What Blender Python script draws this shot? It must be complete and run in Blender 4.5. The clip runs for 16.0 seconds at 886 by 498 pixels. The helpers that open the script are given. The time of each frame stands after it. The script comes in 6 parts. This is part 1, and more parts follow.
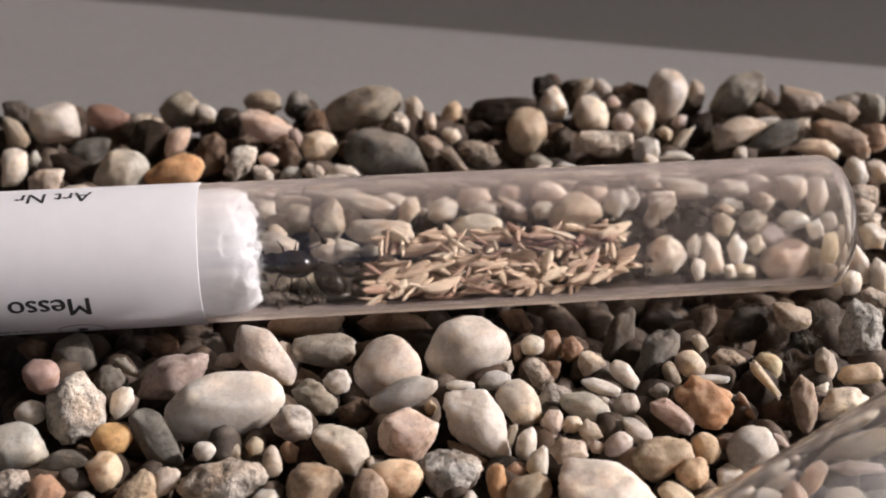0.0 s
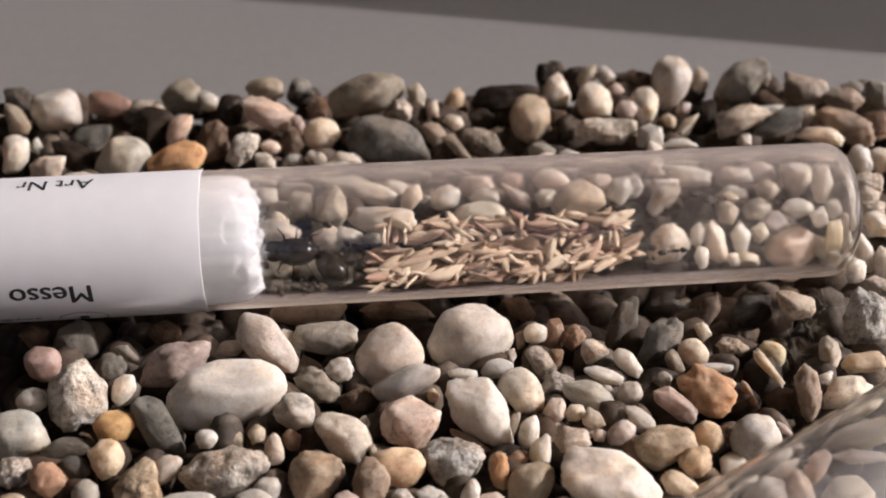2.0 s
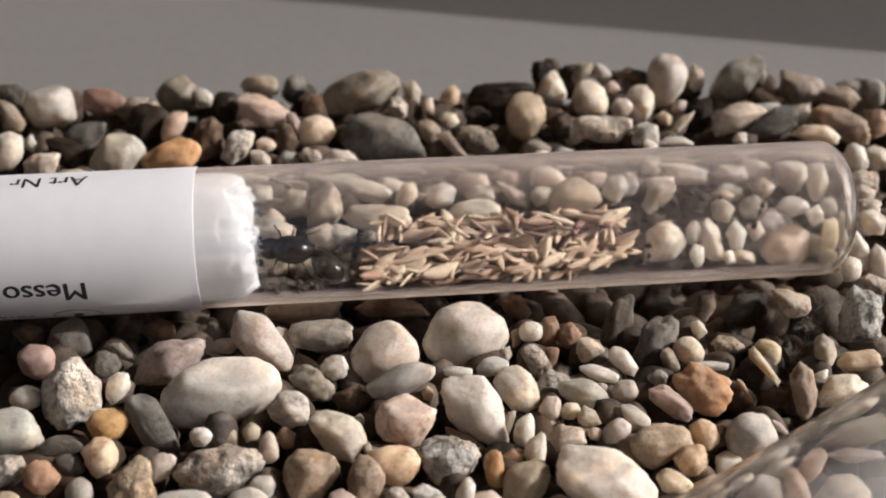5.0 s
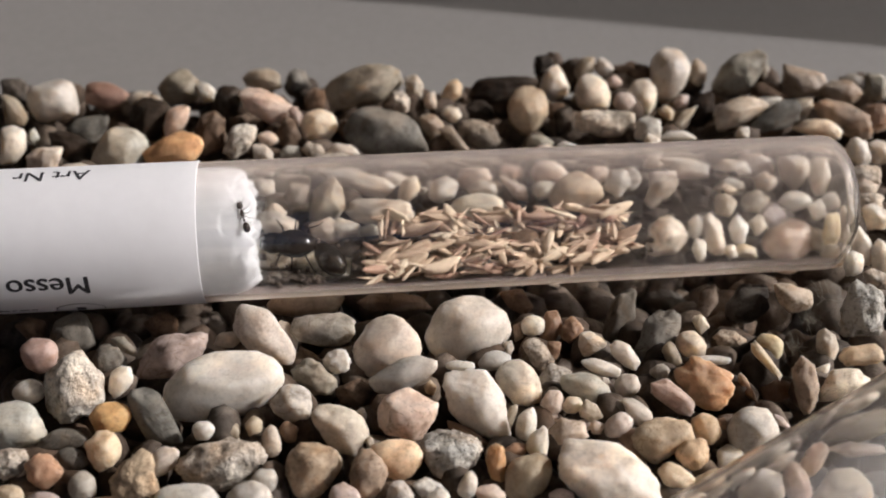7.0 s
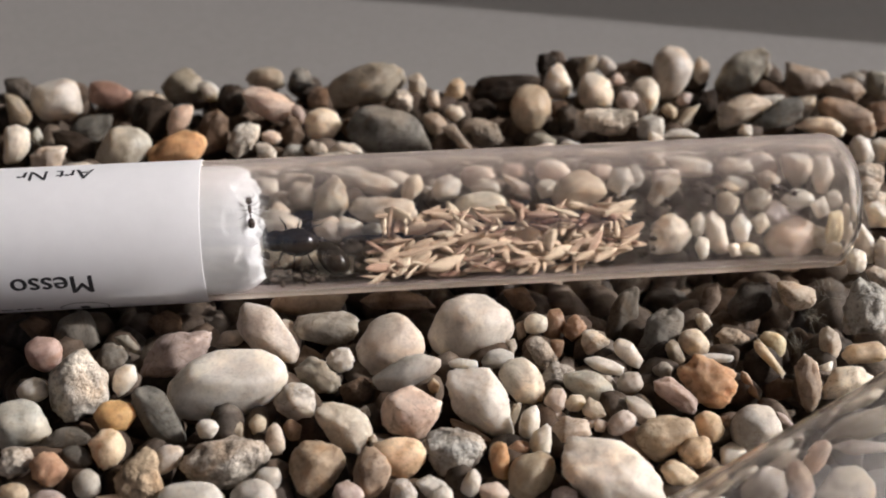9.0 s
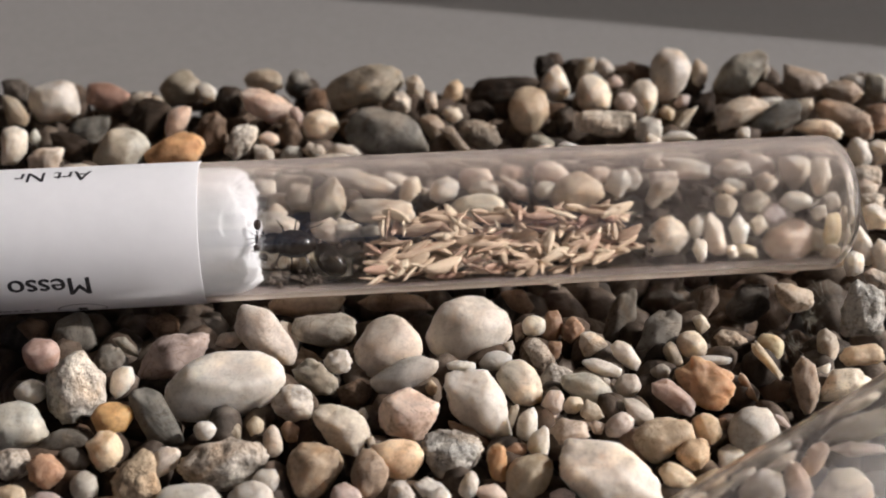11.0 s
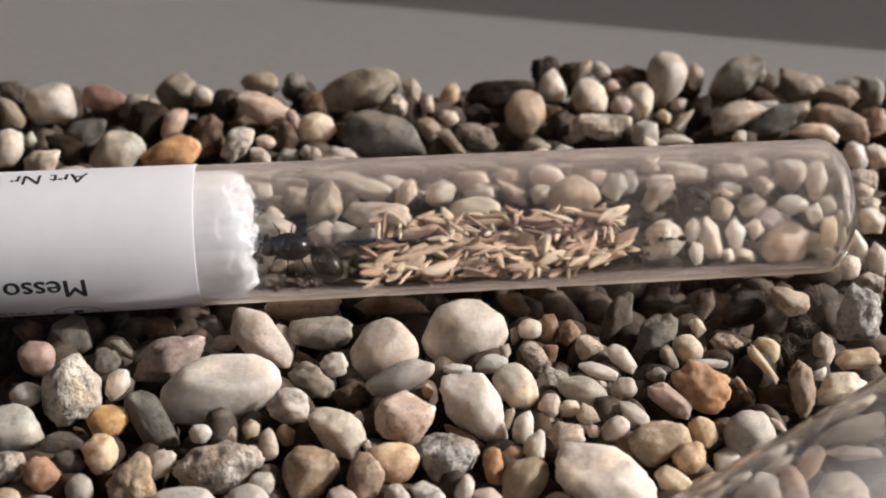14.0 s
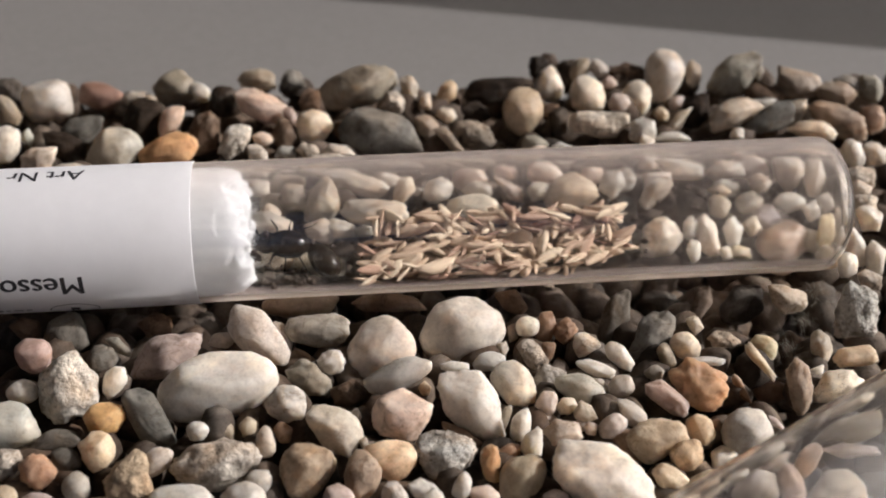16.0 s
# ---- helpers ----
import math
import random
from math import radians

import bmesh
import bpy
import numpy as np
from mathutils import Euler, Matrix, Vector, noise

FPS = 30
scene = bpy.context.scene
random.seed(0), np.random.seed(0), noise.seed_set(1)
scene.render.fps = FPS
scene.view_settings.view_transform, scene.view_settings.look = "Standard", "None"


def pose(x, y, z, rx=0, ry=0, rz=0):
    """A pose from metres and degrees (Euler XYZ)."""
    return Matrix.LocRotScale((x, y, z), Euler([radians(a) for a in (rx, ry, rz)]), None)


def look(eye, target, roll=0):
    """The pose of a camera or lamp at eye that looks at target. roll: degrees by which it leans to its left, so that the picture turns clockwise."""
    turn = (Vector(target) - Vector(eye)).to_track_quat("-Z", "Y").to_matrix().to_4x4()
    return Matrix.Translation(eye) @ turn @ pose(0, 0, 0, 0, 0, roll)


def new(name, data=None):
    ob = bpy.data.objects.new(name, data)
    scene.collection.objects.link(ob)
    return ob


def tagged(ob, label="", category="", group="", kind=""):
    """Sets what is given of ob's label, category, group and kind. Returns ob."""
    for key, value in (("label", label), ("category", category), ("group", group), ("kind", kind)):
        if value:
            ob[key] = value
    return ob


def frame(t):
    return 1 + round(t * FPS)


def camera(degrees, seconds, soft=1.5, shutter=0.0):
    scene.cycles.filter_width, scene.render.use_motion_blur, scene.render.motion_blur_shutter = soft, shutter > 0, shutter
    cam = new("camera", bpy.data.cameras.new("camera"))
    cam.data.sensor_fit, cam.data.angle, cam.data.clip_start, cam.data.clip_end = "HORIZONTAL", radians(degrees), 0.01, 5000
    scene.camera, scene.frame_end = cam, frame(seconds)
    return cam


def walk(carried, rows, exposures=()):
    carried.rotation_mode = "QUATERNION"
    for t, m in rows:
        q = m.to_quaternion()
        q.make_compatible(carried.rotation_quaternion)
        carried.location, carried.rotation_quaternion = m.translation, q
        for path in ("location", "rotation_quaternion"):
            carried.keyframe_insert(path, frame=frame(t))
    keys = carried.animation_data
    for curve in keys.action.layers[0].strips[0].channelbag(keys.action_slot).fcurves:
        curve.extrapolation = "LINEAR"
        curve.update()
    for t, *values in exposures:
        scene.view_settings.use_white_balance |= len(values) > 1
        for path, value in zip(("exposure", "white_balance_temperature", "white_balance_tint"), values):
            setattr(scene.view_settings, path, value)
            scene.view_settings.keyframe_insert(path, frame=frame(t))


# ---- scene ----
# ---- camera ----
cam = camera(40, 16.0, soft=1.95)
cam.data.dof.use_dof = True
cam.data.dof.focus_distance = 0.160
cam.data.dof.aperture_fstop = 25.0
walk(cam, [
    (0, pose(0.00000, -0.13679, 0.11478, 51.029, -0.944, 0.589)),
    (0.5, pose(0.00000, -0.13661, 0.11463, 51.072, -0.975, 0.726)),
    (1, pose(0.00000, -0.13662, 0.11463, 50.586, -0.850, 0.789)),
    (1.5, pose(0.00000, -0.13647, 0.11451, 50.433, -0.882, 0.742)),
    (2, pose(0.00000, -0.13633, 0.11440, 50.448, -0.914, 0.728)),
    (2.5, pose(0.00000, -0.13629, 0.11436, 50.452, -0.932, 0.702)),
    (3, pose(0.00000, -0.13615, 0.11424, 50.418, -1.050, 0.628)),
    (3.5, pose(0.00000, -0.13612, 0.11422, 50.367, -1.097, 0.586)),
    (4, pose(0.00000, -0.13601, 0.11413, 50.359, -1.081, 0.543)),
    (6.5, pose(0.00000, -0.13614, 0.11423, 50.205, -1.144, 0.701)),
    (7, pose(0.00000, -0.13616, 0.11425, 50.071, -1.066, 0.703)),
    (7.5, pose(0.00000, -0.13624, 0.11432, 50.011, -1.001, 0.731)),
    (8, pose(0.00000, -0.13627, 0.11434, 50.000, -0.908, 0.778)),
    (8.5, pose(0.00000, -0.13642, 0.11447, 50.001, -0.870, 0.829)),
    (9, pose(0.00000, -0.13636, 0.11442, 49.994, -0.919, 0.771)),
    (11.5, pose(0.00000, -0.13629, 0.11436, 50.156, -1.013, 0.717)),
    (12, pose(0.00000, -0.13624, 0.11432, 50.219, -1.010, 0.732)),
    (12.5, pose(0.00000, -0.13624, 0.11432, 50.215, -1.156, 0.669)),
    (13, pose(0.00000, -0.13611, 0.11421, 50.226, -1.152, 0.620)),
    (13.5, pose(0.00000, -0.13618, 0.11427, 50.269, -1.189, 0.642)),
    (14, pose(0.00000, -0.13627, 0.11435, 50.232, -1.195, 0.640)),
    (14.5, pose(0.00000, -0.13625, 0.11433, 50.217, -1.209, 0.643)),
    (15, pose(0.00000, -0.13625, 0.11433, 50.207, -1.167, 0.688)),
    (15.5, pose(0.00000, -0.13632, 0.11439, 50.095, -1.232, 0.630)),
    (16, pose(0.00000, -0.13614, 0.11424, 50.108, -1.292, 0.568))
], exposures=[(0.0, 0.05, 6120, 18), (2.6, 0.05, 6120, 18), (3.1, 0.04, 6040, 13), (16.0, 0.04, 6040, 13)])

# ---- light ----
SUN = Vector((0.83, 0.14, 0.50)).normalized()
world = bpy.data.worlds.new("sky")
scene.world = world
world.use_nodes = True
sky = world.node_tree.nodes.new("ShaderNodeTexSky")
sky.sky_type = "NISHITA"
sky.sun_disc = False
sky.sun_elevation = math.asin(SUN.z)
sky.dust_density = 6.0
sky.air_density = 0.7
sky.sun_rotation = math.atan2(SUN.x, SUN.y)
background = world.node_tree.nodes["Background"]
background.inputs["Strength"].default_value = 0.088
world.node_tree.links.new(sky.outputs[0], background.inputs["Color"])
sun_data = bpy.data.lights.new("sun", "SUN")
sun_data.energy = 4.15
sun_data.angle = radians(0.55)
sun_data.color = (1.0, 0.94, 0.87)
sun = new("sun", sun_data)
sun.matrix_world = look(SUN, (0, 0, 0))

MM = 0.001


# ---- materials ----
class Nodes:
    """A small helper to lay out a Principled material."""

    def __init__(self, name, rough=0.5, color=(0.5, 0.5, 0.5)):
        self.mat = bpy.data.materials.new(name)
        self.mat.use_nodes = True
        self.tree = self.mat.node_tree
        self.bsdf = self.tree.nodes["Principled BSDF"]
        self.bsdf.inputs["Roughness"].default_value = rough
        self.bsdf.inputs["Base Color"].default_value = (*color, 1)
        self.coord = self.add("ShaderNodeTexCoord").outputs["Object"]

    def add(self, kind, **values):
        node = self.tree.nodes.new(kind)
        for key, value in values.items():
            node.inputs[key.replace("_", " ")].default_value = value
        return node

    def link(self, a, b):
        self.tree.links.new(a, b)

    def noise(self, scale, detail=4.0, rough=0.55, distortion=0.0, stretch=None):
        n = self.add("ShaderNodeTexNoise", Scale=scale, Detail=detail, Roughness=rough, Distortion=distortion)
        source = self.coord
        if stretch:
            m = self.add("ShaderNodeMapping", Scale=stretch)
            self.link(source, m.inputs["Vector"])
            source = m.outputs["Vector"]
        self.link(source, n.inputs["Vector"])
        return n.outputs["Fac"]

    def ramp(self, fac, stops):
        r = self.add("ShaderNodeValToRGB")
        e = r.color_ramp.elements
        e[0].position, e[0].color = stops[0][0], (*stops[0][1], 1)
        e[1].position, e[1].color = stops[-1][0], (*stops[-1][1], 1)
        for p, c in stops[1:-1]:
            e.new(p).color = (*c, 1)
        self.link(fac, r.inputs["Fac"])
        return r.outputs["Color"]

    def mix(self, a, b, fac, blend="MIX"):
        m = self.tree.nodes.new("ShaderNodeMix")
        m.data_type, m.blend_type = "RGBA", blend
        for socket, value in ((m.inputs[0], fac), (m.inputs[6], a), (m.inputs[7], b)):
            if isinstance(value, (int, float)):
                socket.default_value = value
            elif isinstance(value, tuple):
                socket.default_value = (*value, 1)
            else:
                self.link(value, socket)
        return m.outputs[2]

    def color(self, socket):
        self.link(socket, self.bsdf.inputs["Base Color"])

    def bump(self, fac, strength, distance):
        b = self.add("ShaderNodeBump", Strength=strength, Distance=distance)
        self.link(fac, b.inputs["Height"])
        last = self.bsdf.inputs["Normal"].links
        if last:
            self.link(last[0].from_socket, b.inputs["Normal"])
        self.link(b.outputs["Normal"], self.bsdf.inputs["Normal"])


def stone_material(name, rough, mottle, pits, islands=False, milky=0.0, gloss=0.42):
    n = Nodes(name, rough)
    if not islands:
        # every stone gets its own stretch of the pattern
        shift = n.add("ShaderNodeVectorMath")
        shift.operation = "MULTIPLY_ADD"
        n.link(n.add("ShaderNodeObjectInfo").outputs["Random"], shift.inputs[0])
        shift.inputs[1].default_value = (7.0, 13.0, 5.0)
        n.link(n.coord, shift.inputs[2])
        n.coord = shift.outputs[0]
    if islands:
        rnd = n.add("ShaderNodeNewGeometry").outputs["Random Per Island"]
        # dark browns put the shade of deep gaps into the fill stones' colour
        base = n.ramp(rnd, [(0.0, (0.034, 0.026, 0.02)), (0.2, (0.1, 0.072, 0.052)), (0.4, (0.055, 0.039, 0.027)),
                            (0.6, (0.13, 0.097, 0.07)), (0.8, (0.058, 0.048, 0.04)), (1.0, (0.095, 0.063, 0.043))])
    else:
        base = n.add("ShaderNodeObjectInfo").outputs["Color"]
    blotch = n.ramp(n.noise(120, 3, 0.6, 0.9), [(0.34, (0.68, 0.63, 0.58)), (0.46, (0.98, 0.97, 0.96)), (0.68, (1.16, 1.13, 1.10))])
    c = n.mix(base, blotch, mottle, "MULTIPLY")
    patch = n.ramp(n.noise(330, 4, 0.6, 0.7), [(0.36, (0.52, 0.49, 0.46)), (0.48, (1, 1, 1)), (0.66, (1.16, 1.15, 1.12))])
    c = n.mix(c, patch, 0.8 * mottle, "MULTIPLY")
    pale = n.ramp(n.noise(110, 3, 0.55, 0.8), [(0.5, (0, 0, 0)), (0.66, (1, 1, 1))])
    c = n.mix(c, n.mix(n.mix(c, (1.4, 1.36, 1.3), 1.0, "MULTIPLY"), (0.66, 0.61, 0.54), 0.12), pale)
    rust = n.ramp(n.noise(140, 4, 0.6, 1.2), [(0.56, (0, 0, 0)), (0.7, (1, 1, 1))])
    c = n.mix(c, n.mix(c, (1.0, 0.80, 0.60), 0.8 * mottle, "MULTIPLY"), rust)
    hue = n.ramp(n.noise(85, 2, 0.5, 0.6), [(0.38, (1.05, 0.965, 0.88)), (0.5, (1, 1, 1)), (0.62, (0.97, 1.0, 1.0))])
    c = n.mix(c, hue, 0.8, "MULTIPLY")
    crack = n.ramp(n.noise(210, 3, 0.55, 1.8), [(0.485, (1, 1, 1)), (0.5, (0.5, 0.43, 0.36)), (0.515, (1, 1, 1))])
    c = n.mix(c, crack, 0.9 * mottle, "MULTIPLY")
    grain = n.ramp(n.noise(1300, 5, 0.7), [(0.3, (0.7, 0.69, 0.68)), (0.5, (1, 1, 1)), (0.7, (1.15, 1.15, 1.14))])
    c = n.mix(c, grain, 0.62 if not pits else 0.9, "MULTIPLY")
    fleck = n.ramp(n.noise(1900, 2, 0.5, 0.4), [(0.30, (0.45, 0.42, 0.38)), (0.38, (1, 1, 1)), (0.66, (1, 1, 1)), (0.74, (1.3, 1.28, 1.25))])
    c = n.mix(c, fleck, 0.6 if pits else 0.25, "MULTIPLY")
    # thin rusty veins
    vein = n.ramp(n.noise(95, 2, 0.5, 2.5), [(0.485, (0, 0, 0)), (0.5, (1, 1, 1)), (0.515, (0, 0, 0))])
    c = n.mix(c, n.mix(c, (0.62, 0.47, 0.33), 0.8, "MULTIPLY"), n.mix((0, 0, 0), vein, 0.2))
    if pits:
        spots = n.ramp(n.noise(750, 3, 0.6), [(0.36, (0.22, 0.21, 0.19)), (0.46, (1, 1, 1))])
        c = n.mix(c, spots, 0.5, "MULTIPLY")
        n.bump(n.noise(560, 4, 0.65), 0.85, 0.0012)
    n.color(c)
    n.bump(n.noise(420, 4, 0.6), 0.10 + 0.25 * mottle, 0.0006)
    n.bump(n.noise(1150, 6, 0.75), 0.45, 0.0004)
    # scattered small pits and chips
    chip = n.ramp(n.noise(620, 5, 0.7, 0.6), [(0.30, (0, 0, 0)), (0.40, (1, 1, 1))])
    n.bump(chip, 0.35, 0.0004)
    r = n.add("ShaderNodeMapRange", From_Min=0.3, From_Max=0.7, To_Min=rough - 0.16, To_Max=rough + 0.14)
    n.link(n.noise(260, 3), r.inputs["Value"])
    n.link(r.outputs[0], n.bsdf.inputs["Roughness"])
    n.bsdf.inputs["Specular IOR Level"].default_value = gloss
    if milky:
        n.bsdf.inputs["Subsurface Weight"].default_value = milky
        n.bsdf.inputs["Subsurface Scale"].default_value = 0.003
        n.bsdf.inputs["Subsurface Radius"].default_value = (1.0, 0.92, 0.82)
    return n.mat


STONE_QUARTZ = stone_material("milky_quartz", 0.36, 0.25, False, milky=0.95, gloss=0.5)
STONE_SMOOTH = stone_material("smooth_stone", 0.52, 0.5, False, milky=0.6)
STONE_ROUGH = stone_material("rough_stone", 0.62, 0.9, False, milky=0.5)
STONE_PITTED = stone_material("pitted_stone", 0.85, 0.8, True)
# fill stones, with the darkness between pebbles in their colour
STONE_FILL = stone_material("gap_shaded_gravel", 0.7, 0.8, False, islands=True, gloss=0.2)
STONE_DARK = stone_material("dull_dark_stone", 0.75, 0.9, False, gloss=0.16)


def glass_material(name, haziness):
    n = Nodes(name, 0.015, (0.97, 0.975, 0.97))
    n.bsdf.inputs["Transmission Weight"].default_value = 1.0
    n.bsdf.inputs["IOR"].default_value = 1.47
    n.bsdf.inputs["Specular IOR Level"].default_value = 0.3
    r = n.add("ShaderNodeMapRange", From_Min=0.45, From_Max=0.75, To_Min=0.015, To_Max=0.07)
    n.link(n.noise(120, 4, 0.6), r.inputs["Value"])
    n.link(r.outputs[0], n.bsdf.inputs["Roughness"])
    # a thin coat of dust; the same shader carries the painted haze below
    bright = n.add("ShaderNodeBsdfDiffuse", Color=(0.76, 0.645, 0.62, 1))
    through_dust_haze = n.add("ShaderNodeBsdfTranslucent", Color=(0.88, 0.77, 0.64, 1))
    dust_haze = n.tree.nodes.new("ShaderNodeMixShader")
    dust_haze.inputs[0].default_value = 0.6
    n.link(bright.outputs[0], dust_haze.inputs[1])
    n.link(through_dust_haze.outputs[0], dust_haze.inputs[2])
    mixer = n.tree.nodes.new("ShaderNodeMixShader")
    amount = n.add("ShaderNodeMapRange", From_Min=0.3, From_Max=0.75, To_Min=0.0, To_Max=0.012 * haziness)
    n.link(n.noise(260, 5, 0.7), amount.inputs["Value"])
    # haze along the upper back of the tube: settled dust and painted reflection
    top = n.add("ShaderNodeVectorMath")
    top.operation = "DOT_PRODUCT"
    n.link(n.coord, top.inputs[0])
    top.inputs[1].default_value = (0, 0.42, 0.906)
    top_haze = n.add("ShaderNodeMapRange", From_Min=0.0045, From_Max=0.0099, To_Min=0.0, To_Max=0.20 * haziness)
    n.link(top.outputs["Value"], top_haze.inputs["Value"])
    # and a pale edge along its lower front: moisture plus painted-in refracted light
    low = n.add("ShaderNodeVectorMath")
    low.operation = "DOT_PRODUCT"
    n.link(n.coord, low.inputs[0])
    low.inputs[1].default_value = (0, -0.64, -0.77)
    moist_glow = n.add("ShaderNodeMapRange", From_Min=0.0082, From_Max=0.0098, To_Min=0.0, To_Max=0.78 * haziness)
    n.link(low.outputs["Value"], moist_glow.inputs["Value"])
    # pale haze painted in, growing towards the rounded end
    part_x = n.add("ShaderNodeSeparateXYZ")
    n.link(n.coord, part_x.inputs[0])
    end_haze = n.add("ShaderNodeMapRange", From_Min=0.060, From_Max=0.122, To_Min=0.0, To_Max=0.035 * haziness)
    n.link(part_x.outputs["X"], end_haze.inputs["Value"])
    more = n.tree.nodes.new("ShaderNodeMath")
    more.operation = "ADD"
    n.link(moist_glow.outputs[0], more.inputs[0])
    n.link(end_haze.outputs[0], more.inputs[1])
    both = n.tree.nodes.new("ShaderNodeMath")
    both.operation = "ADD"
    n.link(top_haze.outputs[0], both.inputs[0])
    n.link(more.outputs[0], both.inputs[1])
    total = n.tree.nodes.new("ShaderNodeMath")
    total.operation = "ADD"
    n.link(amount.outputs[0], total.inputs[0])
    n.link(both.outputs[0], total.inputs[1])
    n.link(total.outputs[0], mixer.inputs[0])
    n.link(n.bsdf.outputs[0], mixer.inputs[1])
    n.link(dust_haze.outputs[0], mixer.inputs[2])
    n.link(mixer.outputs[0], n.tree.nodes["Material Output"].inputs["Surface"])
    return n.mat


def paper_material():
    n = Nodes("label_paper", 0.7)
    n.color(n.ramp(n.noise(400, 4), [(0.3, (0.79, 0.79, 0.80)), (0.7, (0.84, 0.84, 0.85))]))
    n.bump(n.noise(3000, 3), 0.15, 0.0001)
    # thin paper lets part of the light through
    glow = n.add("ShaderNodeBsdfTranslucent", Color=(0.80, 0.79, 0.78, 1))
    mixer = n.tree.nodes.new("ShaderNodeMixShader")
    mixer.inputs[0].default_value = 0.42
    n.link(n.bsdf.outputs[0], mixer.inputs[1])
    n.link(glow.outputs[0], mixer.inputs[2])
    n.link(mixer.outputs[0], n.tree.nodes["Material Output"].inputs["Surface"])
    return n.mat


def cotton_material():
    n = Nodes("cotton_wool", 0.95)
    n.color(n.ramp(n.noise(600, 5), [(0.3, (0.74, 0.73, 0.725)), (0.6, (0.82, 0.81, 0.805))]))
    n.bump(n.noise(1400, 5, 0.7, 1.0), 0.25, 0.0005)
    # light wanders through the loose fibres
    glow = n.add("ShaderNodeBsdfTranslucent", Color=(0.88, 0.87, 0.86, 1))
    mixer = n.tree.nodes.new("ShaderNodeMixShader")
    mixer.inputs[0].default_value = 0.5
    n.link(n.bsdf.outputs[0], mixer.inputs[1])
    n.link(glow.outputs[0], mixer.inputs[2])
    n.link(mixer.outputs[0], n.tree.nodes["Material Output"].inputs["Surface"])
    return n.mat


def seed_material():
    n = Nodes("seed_husk", 0.55)
    rnd = n.add("ShaderNodeObjectInfo").outputs["Random"]
    base = n.ramp(rnd, [(0.0, (0.30, 0.16, 0.11)), (0.15, (0.46, 0.30, 0.215)), (0.5, (0.57, 0.42, 0.30)), (0.85, (0.66, 0.51, 0.37)), (1.0, (0.78, 0.66, 0.50))])
    streak = n.ramp(n.noise(900, 4, 0.6, 0, (0.12, 1, 1)), [(0.3, (0.7, 0.66, 0.6)), (0.6, (1.08, 1.06, 1.02))])
    n.color(n.mix(base, streak, 0.9, "MULTIPLY"))
    n.bump(n.noise(1500, 3, 0.6, 0, (0.1, 1, 1)), 0.5, 0.0003)
    return n.mat


def chitin_material(name, color, rough):
    n = Nodes(name, rough)
    n.color(n.ramp(n.noise(900, 3), [(0.3, color), (0.75, tuple(2.2 * v for v in color))]))
    n.bump(n.noise(4000, 3), 0.2, 0.0001)
    n.bsdf.inputs["Specular IOR Level"].default_value = 0.3
    return n.mat


def table_material():
    n = Nodes("grey_tabletop", 0.7)
    c = n.ramp(n.noise(9, 4, 0.5), [(0.3, (0.225, 0.213, 0.200)), (0.7, (0.25, 0.237, 0.222))])
    fine = n.ramp(n.noise(700, 5, 0.7), [(0.3, (0.93, 0.93, 0.93)), (0.7, (1.05, 1.05, 1.05))])
    n.color(n.mix(c, fine, 1.0, "MULTIPLY"))
    n.bump(n.noise(1500, 4), 0.15, 0.0002)
    return n.mat


def plain_material(name, color, rough=0.6):
    n = Nodes(name, rough)
    n.color(n.ramp(n.noise(300, 4), [(0.3, tuple(0.9 * v for v in color)), (0.7, tuple(min(1.1 * v, 1) for v in color))]))
    return n.mat




def water_material():
    n = Nodes("water", 0.02, (1, 1, 1))
    n.bsdf.inputs["Transmission Weight"].default_value = 1.0
    n.bsdf.inputs["IOR"].default_value = 1.33
    return n.mat


WATER = water_material()
GLASS = glass_material("hazy_dusty_glass", 1.0)
CLEAN_GLASS = glass_material("clear_glass", 0.25)
PAPER = paper_material()
COTTON = cotton_material()
SEED = seed_material()
QUEEN = chitin_material("black_chitin", (0.009, 0.006, 0.004), 0.16)
WORKER = chitin_material("dark_brown_chitin", (0.018, 0.011, 0.008), 0.35)
TABLE = table_material()
INK = plain_material("black_ink", (0.03, 0.03, 0.035), 0.6)


# for the added shadow caster: part transparent to lighten its shadow
def shadow_panel_material():
    n = Nodes("half_shadow_panel", 0.4, (0.35, 0.34, 0.33))
    clear = n.add("ShaderNodeBsdfTransparent", Color=(0.8, 0.8, 0.8, 1))
    mixer = n.tree.nodes.new("ShaderNodeMixShader")
    mixer.inputs[0].default_value = 0.6
    n.link(n.bsdf.outputs[0], mixer.inputs[1])
    n.link(clear.outputs[0], mixer.inputs[2])
    n.link(mixer.outputs[0], n.tree.nodes["Material Output"].inputs["Surface"])
    return n.mat


SHADOW_PANEL = shadow_panel_material()

WALL = plain_material("wall_paint", (0.46, 0.44, 0.42), 0.9)
# unseen south wall, kept pale to bounce fill light onto the front
FILL_WALL = plain_material("fill_wall_paint", (0.80, 0.74, 0.70), 0.9)
FLOOR = plain_material("floor_wood", (0.25, 0.19, 0.14), 0.6)
FIBRE = plain_material("dry_fibre", (0.50, 0.46, 0.37), 0.8)
CRUMB = plain_material("dark_soil", (0.058, 0.040, 0.028), 0.95)


# ---- mesh helpers ----
def mesh_object(name, verts, faces, material, parent=None, smooth=True):
    me = bpy.data.meshes.new(name)
    me.from_pydata([tuple(v) for v in verts], [], [tuple(f) for f in faces])
    me.materials.append(material)
    if smooth:
        me.shade_smooth()
    ob = new(name, me)
    if parent:
        ob.parent = parent
    return ob


